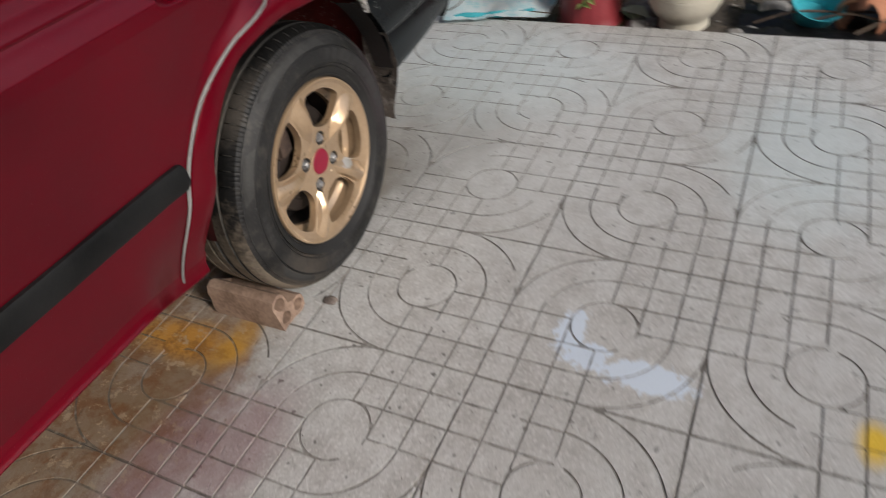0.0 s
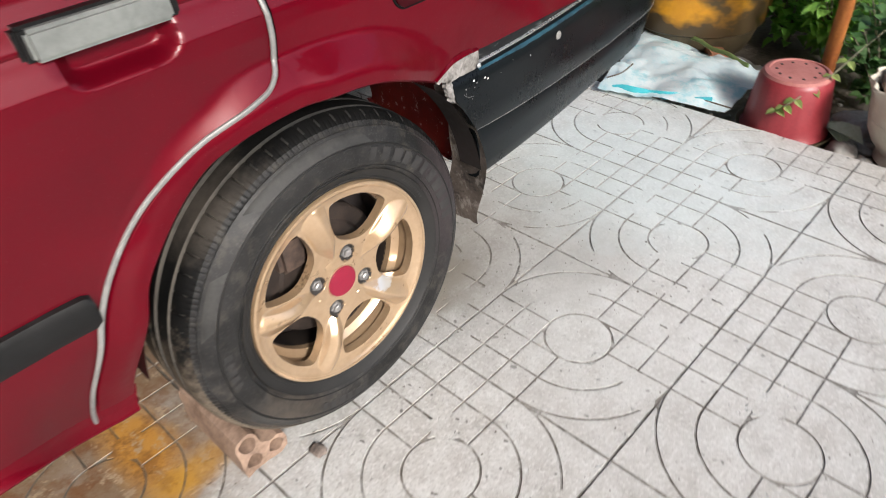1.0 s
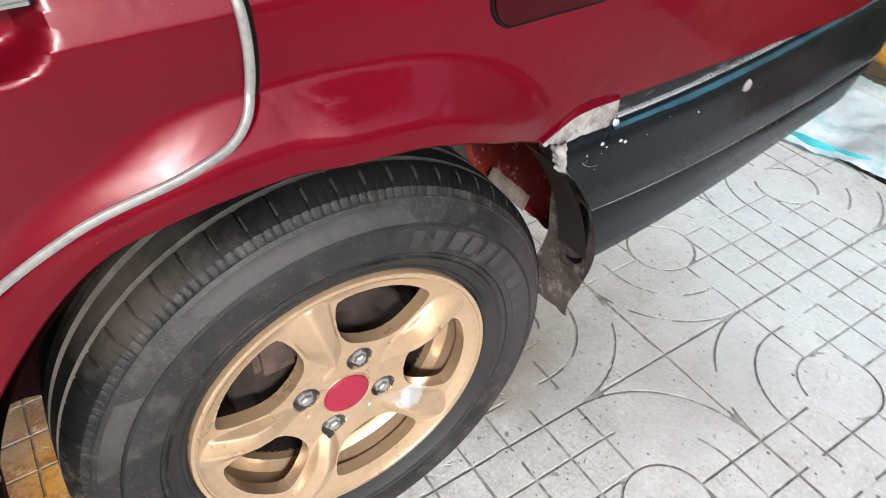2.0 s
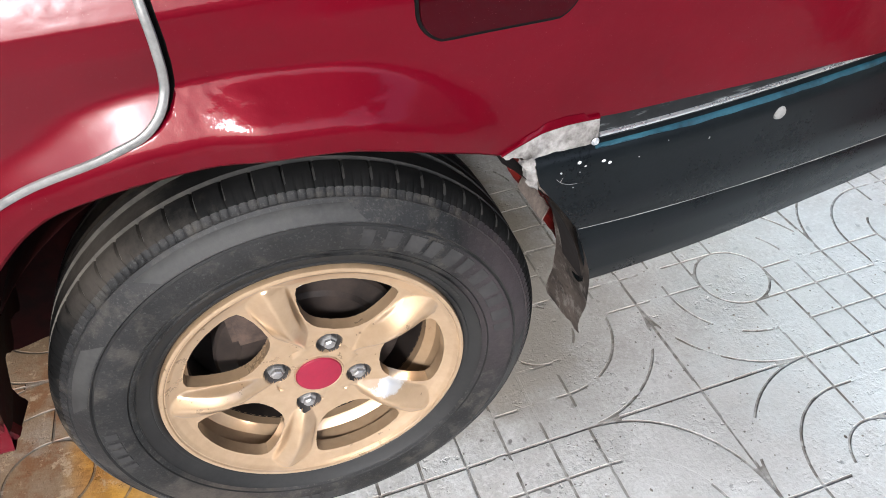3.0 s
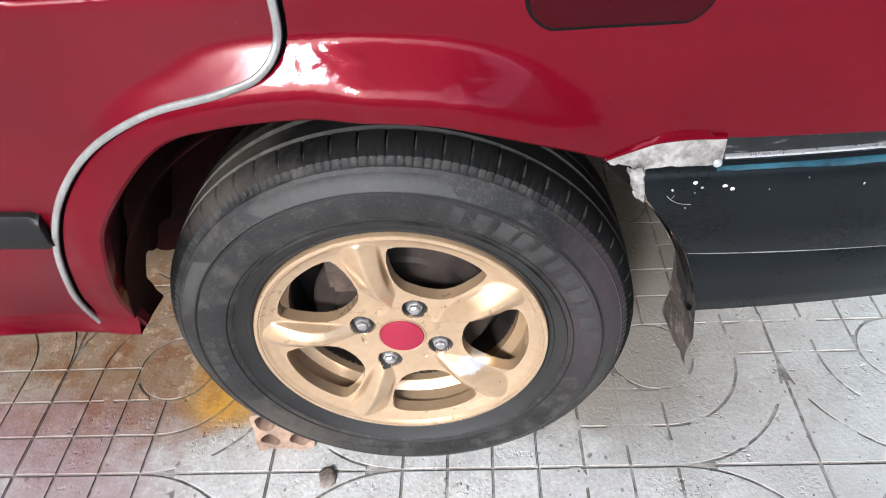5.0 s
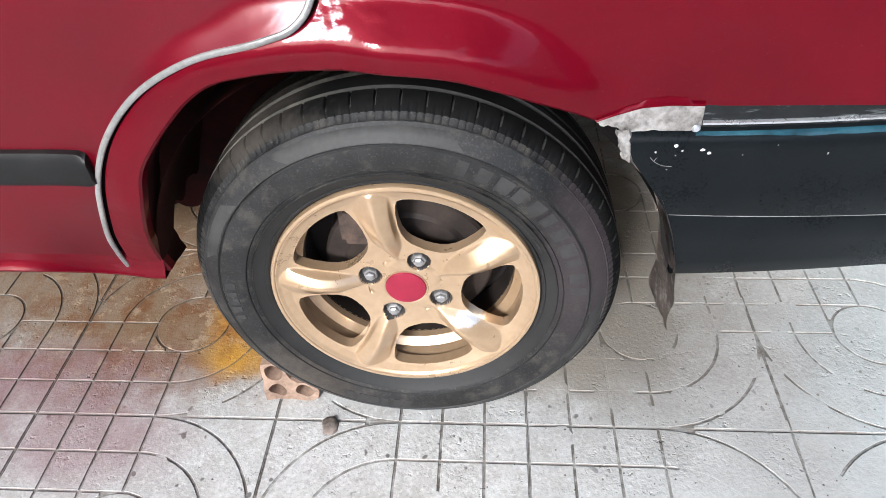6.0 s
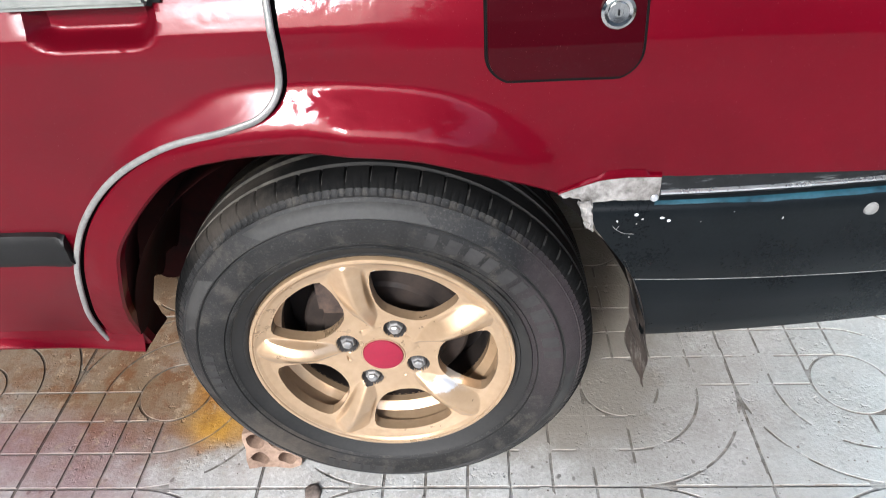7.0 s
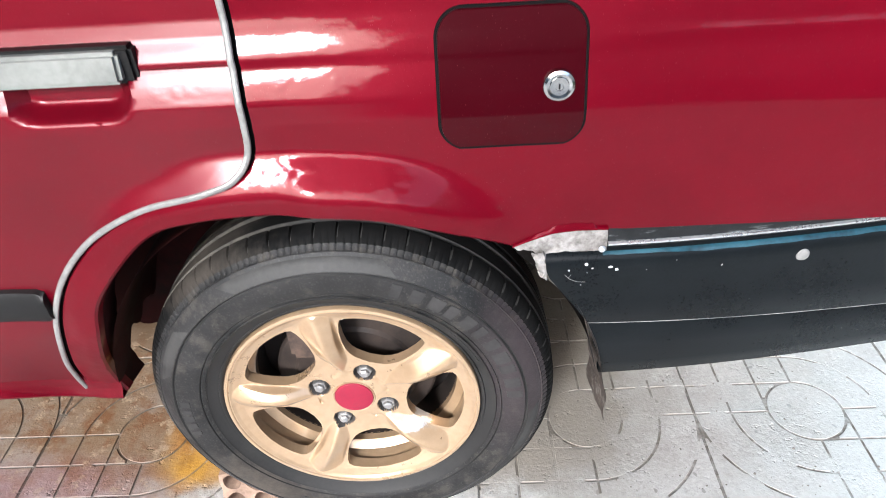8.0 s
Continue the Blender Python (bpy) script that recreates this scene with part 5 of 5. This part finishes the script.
bm = bmesh.new()
tube(bm, [(1.86, -0.20, GZ - 0.02), (1.862, -0.20, 0.4), (1.865, -0.19, 1.15)], [0.021, 0.0205, 0.020], 16)
tagged(part("pole", bm, ORANGE), "rust-stained orange pole standing in the soil", "pole")


def amber_jar():
    ob = thing("glazed_jar", 2.14, 0.36, GZ - 0.01, label="large amber glazed earthenware jar with a dark foot", category="jar")
    bm = bmesh.new()
    wob = lambda a, j, h: 0.006 * noise.noise((math.cos(a) * 2, math.sin(a) * 2, h * 6))
    lathe(bm, [(0.0, 0.0), (0.185, 0.0), (0.200, 0.012), (0.215, 0.05), (0.226, 0.085), (0.230, 0.092)], 72, "z", wobble=wob)
    bmesh.ops.recalc_face_normals(bm, faces=bm.faces)
    part("jar_foot", bm, OLIVE, ob, "dark brown unglazed foot")
    bm = bmesh.new()
    lathe(bm, [(0.230, 0.092), (0.240, 0.10), (0.248, 0.15), (0.252, 0.20), (0.250, 0.215), (0.253, 0.225), (0.258, 0.30), (0.250, 0.40), (0.225, 0.48), (0.20, 0.50), (0.19, 0.50), (0.20, 0.40)], 72, "z", wobble=wob)
    bmesh.ops.recalc_face_normals(bm, faces=bm.faces)
    m, t, p = nodes_of("amber glaze runs")
    geo = t.nodes.new("ShaderNodeTexCoord")
    xyz = t.nodes.new("ShaderNodeSeparateXYZ")
    t.links.new(geo.outputs["Object"], xyz.inputs[0])
    runs = noise_of(t, 5.5, 4.0, 0.55, "Object", (0.8, 0.8, 1.2))
    high = math_of(t, "ADD", runs, ramp(t, xyz.outputs["Z"], 0.10, 0.17, -0.15, 0.0))
    amber = mix(t, noise_of(t, 30.0), (0.42, 0.17, 0.008), (0.66, 0.33, 0.02))
    put(t, p.inputs["Base Color"], mix(t, ramp(t, high, 0.43, 0.58), (0.070, 0.048, 0.024), amber))
    p.inputs["Roughness"].default_value = 0.32
    bump(t, p, runs, 0.3, 0.006)
    part("jar_body", bm, m, ob, "streaky amber glaze")
    return ob


amber_jar()


def bowl():
    ob = thing("plastic_bowl", 1.70, -0.92, GZ + 0.035, label="turquoise plastic bowl lying tilted on the soil", category="bowl")
    ob.matrix_world = pose(1.69, -0.92, GZ + 0.045, 12, -22, 0)
    bm = bmesh.new()
    lathe(bm, [(0.0, 0.0), (0.055, 0.0), (0.060, 0.004), (0.074, 0.05), (0.082, 0.066), (0.085, 0.070), (0.080, 0.069), (0.070, 0.05), (0.056, 0.008), (0.0, 0.006)], 48)
    bmesh.ops.recalc_face_normals(bm, faces=bm.faces)
    part("bowl_shell", bm, TEAL, ob)
    return ob


bowl()
bm = bmesh.new()
lathe(bm, [(0.06, -0.10), (0.075, -0.10), (0.085, 0.08), (0.092, 0.10), (0.092, 0.12), (0.082, 0.12), (0.078, 0.08), (0.066, -0.09)], 40)
for f in [f for f in bm.faces if f.calc_center_median().z < -0.04 and f.calc_center_median().x < 0]:
    bm.faces.remove(f)
bmesh.ops.recalc_face_normals(bm, faces=bm.faces)
ob = tagged(part("clay_pot", bm, CLAY), "broken terracotta pot lying on its side", "flower pot")
ob.matrix_world = pose(1.72, -1.10, GZ + 0.075, 84, 10, 60)

# black film and cables in the bed
bm = bmesh.new()
rows = [[(1.55 + 0.30 * u, -0.70 - 0.85 * v, GZ + 0.028 + 0.025 * noise.noise((u * 4, v * 9, 0)) + 0.014 * noise.noise((u * 11, v * 19, 3))) for v in np.linspace(0, 1, 44)] for u in np.linspace(0, 1, 22)]
vs, faces = grid(bm, rows)
bmesh.ops.solidify(bm, geom=faces, thickness=0.003)
tagged(part("plastic_film", bm, PLASTIC), "crumpled black plastic film on the soil", "plastic film")
rng = random.Random(12)
for k in range(5):
    y0 = -0.75 - 0.15 * k
    bm = bmesh.new()
    pts = curve_through([(1.56 + rng.uniform(0, 0.1), y0, GZ + 0.05), (1.63, y0 - 0.12, GZ + 0.085), (1.60 + rng.uniform(0, 0.12), y0 - 0.26, GZ + 0.07), (1.72, y0 - 0.4, GZ + 0.06)], 8)
    tube(bm, pts, 0.0045, 8)
    tagged(part("twig", bm, TWIG), "thin dark twig lying on the plastic film", "twig", "twigs in the bed")
for pts in (((1.50, 0.335, 0.03), (1.53, 0.30, 0.045), (1.56, 0.28, 0.07)), ((1.555, 0.03, 0.02), (1.56, 0.0, 0.018), (1.57, -0.05, 0.012))):
    bm = bmesh.new()
    tube(bm, curve_through(pts, 6), 0.0022, 7)
    tagged(part("twig", bm, TWIG), "short dark twig lying on the pale sheet", "twig", "twigs on the sheet")

# rubble and stones along the bed
rng = random.Random(21)
for k, (x, y, s) in enumerate(((1.70, -0.36, 0.055), (1.78, -0.34, 0.06), (1.60, -0.36, 0.04), (1.66, -0.40, 0.035), (1.95, 0.10, 0.05), (1.93, 0.02, 0.045), (1.98, -0.05, 0.05), (1.90, 0.20, 0.035), (1.84, -0.05, 0.03), (1.58, -0.42, 0.03), (1.56, -0.70, 0.035), (1.62, -0.74, 0.03), (1.80, -0.80, 0.06), (1.95, -0.55, 0.06))):
    lump("stone", x, y, GZ, s, s * rng.uniform(0.7, 1.2), s * rng.uniform(0.5, 0.9), STONE, k * 1.7, "grey piece of rubble lying in the garden bed", "stone", "stones in the bed", rng.uniform(0, 180))
bm = bmesh.new()
box(bm, -0.05, 0.05, -0.03, 0.03, 0, 0.03, 0.004)
ob = tagged(part("brick_piece", bm, CLAY), "pale broken brick piece beside the jar", "brick")
ob.matrix_world = pose(1.93, 0.17, GZ + 0.03, 4, 5, 35)


bm = bmesh.new()
rng = random.Random(57)
for k in range(330):
    x, y = rng.uniform(1.53, 2.05), rng.uniform(-1.5, 0.32)
    if math.hypot(x - 1.635, y + 0.185) < 0.14 or math.hypot(x - 1.655, y + 0.515) < 0.12:
        continue
    r = rng.uniform(0.003, 0.011)
    ball = bmesh.ops.create_icosphere(bm, subdivisions=1, radius=1)["verts"]
    flat = rng.uniform(0.4, 0.8)
    for v in ball:
        n = 1 + 0.4 * noise.noise(v.co * 1.5 + Vector((k, 0, 0)))
        v.co = Vector((x + v.co.x * r * n, y + v.co.y * r * n, GZ - 0.006 + r * flat * 0.6 + v.co.z * r * flat * n))
tagged(part("rubble", bm, surface("pale grit and chips", (0.10, 0.09, 0.078), (0.46, 0.43, 0.39), (0.7, 0.9), 0, 35, 160, 0.4)), "pale crumbs of rubble and brick strewn over the soil", "rubble", kind="stuff")


# plants
def leaf(bm, at, way, up, long, wide, bend=0.25):
    """One pointed leaf, folded along its rib."""
    way, up = way.normalized(), up.normalized()
    s = way.cross(up).normalized()
    n = s.cross(way).normalized()
    spine = [bm.verts.new(at + way * long * t - n * long * bend * t * t) for t in (0, 0.35, 0.7, 1)]
    for sg in (1, -1):
        e = [bm.verts.new(at + way * long * t - n * long * bend * t * t + sg * s * wide * w + n * wide * 0.25) for t, w in ((0.33, 0.5), (0.68, 0.38))]
        f = [(spine[0], spine[1], e[0]), (spine[1], spine[2], e[1], e[0]), (spine[2], spine[3], e[1])]
        for q in f:
            bm.faces.new(q if sg > 0 else q[::-1])


def plant(x, y, h, spread, count, long, material, seed, label, group="plants in the bed"):
    rng = random.Random(seed)
    ob = thing("plant", x, y, GZ, label=label, category="plant", group=group)
    stems, leaves = bmesh.new(), bmesh.new()
    for k in range(max(5, count // 22)):
        a, lean = rng.uniform(0, 6.283), rng.uniform(0.1, 1.0) * spread
        tip = Vector((lean * math.cos(a), lean * math.sin(a), h * rng.uniform(0.55, 1.0)))
        pts = [Vector((tip.x * s ** 1.5, tip.y * s ** 1.5, tip.z * s)) for s in np.linspace(0, 1, 7)]
        tube(stems, pts, [0.005 * (1.1 - s) + 0.001 for s in np.linspace(0, 1, 7)], 5)
        for j in range(22):
            s = rng.uniform(0.15, 1.0)
            i = min(int(s * 6), 5)
            at = pts[i].lerp(pts[i + 1], s * 6 - i)
            b = rng.uniform(0, 6.283)
            way = Vector((math.cos(b), math.sin(b), rng.uniform(-0.3, 0.7)))
            at = at + way * rng.uniform(0.0, 0.05)
            leaf(leaves, at, way, Vector((rng.uniform(-0.3, 0.3), rng.uniform(-0.3, 0.3), 1)), long * rng.uniform(0.6, 1.2), long * rng.uniform(0.65, 1.0), rng.uniform(0, 0.5))
    part("stem", stems, BARK, ob)
    part("foliage", leaves, material, ob, "", True, 60)
    return ob


for k, (x, y, h, spread, count, long, material) in enumerate((
    (2.38, 0.12, 0.40, 0.20, 300, 0.05, LEAF), (2.25, 0.05, 0.30, 0.16, 240, 0.045, LEAF), (2.20, -0.10, 0.42, 0.24, 330, 0.055, LEAF), (2.45, 0.02, 0.55, 0.26, 300, 0.06, LEAF), (2.05, -0.30, 0.34, 0.20, 300, 0.045, LEAF_DARK),
    (2.35, -0.38, 0.50, 0.26, 300, 0.055, LEAF), (1.92, -0.34, 0.26, 0.14, 200, 0.036, LEAF_DARK), (2.55, -0.65, 0.60, 0.30, 300, 0.06, LEAF_DARK),
    (2.15, -0.75, 0.45, 0.26, 260, 0.05, LEAF_DARK), (2.60, 0.35, 0.6, 0.3, 280, 0.06, LEAF), (2.85, -0.1, 0.8, 0.35, 330, 0.07, LEAF), (2.9, -0.6, 0.8, 0.35, 300, 0.07, LEAF_DARK), (2.3, -1.2, 0.5, 0.3, 260, 0.05, LEAF_DARK))):
    plant(x, y, h, spread, count, long, material, 40 + k, "bushy green leafy plant growing in the bed" if material is LEAF else "low dark green leafy plant growing in the bed")
# a sprig hanging over the red pot
ob = thing("sprig", 1.72, -0.30, 0.16, label="pale green leafy sprig hanging over the red pot", category="plant")
stems, leaves = bmesh.new(), bmesh.new()
pts = curve_through([(0.12, -0.02, 0.06), (0.03, 0.0, 0.035), (-0.08, 0.03, -0.01), (-0.185, 0.075, -0.055), (-0.200, 0.110, -0.090)], 6)
tube(stems, pts, 0.0018, 6)
rng = random.Random(77)
for k in range(9, len(pts), 3):
    for sg in (1, -1):
        leaf(leaves, pts[k], Vector((-0.4, sg * 0.8, rng.uniform(-0.7, 0.1))), Vector((-0.5, 0, 1)), 0.030, 0.020, 0.3)
part("stem", stems, BARK, ob)
part("foliage", leaves, LEAF_PALE, ob)
for x, y, z, rz in ((1.62, -0.405, -0.01, 70), (1.60, -0.36, -0.02, 20)):
    bm = bmesh.new()
    leaf(bm, Vector((0, 0, 0)), Vector((1, 0.2, 0.35)), Vector((0, 0, 1)), 0.13, 0.075, 0.3)
    ob = part("fallen_leaf", bm, LEAF_DRY)
    ob.matrix_world = pose(x, y, z, 0, 0, rz)
    tagged(ob, "large dry grey-green leaf lying by the pots", "leaf", "fallen leaves")

# plain walls added to close the yard; the south one also blocks low sky
for name, b in (("wall_east", (4.2, 4.4, -6, 6, -0.1, 2.4)), ("wall_south", (-6, 4.4, -6.2, -6, -0.1, 2.3)), ("wall_north", (-6, 4.4, 4.0, 4.2, -0.1, 2.6)), ("wall_west", (-6.2, -6, -6.2, 4.2, -0.1, 2.4))):
    bm = bmesh.new()
    box(bm, *b, 0.01)
    tagged(part(name, bm, WALL), "plain weathered plaster wall added to close the yard", "wall", kind="structure")

# unseen roof added to keep sky light off the ground and the paint
SHADE_ROOF = surface("grey sheet roofing", (0.20, 0.21, 0.22), (0.30, 0.31, 0.32), (0.5, 0.7), 0.3, 3, 60, 0.1)
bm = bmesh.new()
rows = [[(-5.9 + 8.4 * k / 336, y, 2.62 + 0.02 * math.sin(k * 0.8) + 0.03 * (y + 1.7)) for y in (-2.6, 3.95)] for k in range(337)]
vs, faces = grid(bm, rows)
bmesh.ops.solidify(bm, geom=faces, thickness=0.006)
tagged(part("shade_roof", bm, SHADE_ROOF), "unseen corrugated roof, added to cut sky light over the car", "roof", kind="structure")

# paving tiles, one object each on a shared mesh
for i in range(-9, 2):
    for j in range(-6, 7):
        ob = new("tile", SMEARED_MESH if (i, j) == (-1, -1) else (FILLED_MESHES if i >= -1 and -2 <= j <= 0 else TILE_MESHES)[(i * 3 + j * 5) % 4])
        ob.parent = pavement
        ob.matrix_world = pose(X0 + TL * (i + 0.5), Y0 - TL * (j + 0.5), 0.0, 0, 0, 90 * ((i + j) % 2) + (180 if (i * 7 + j * 3) % 5 < 2 else 0))
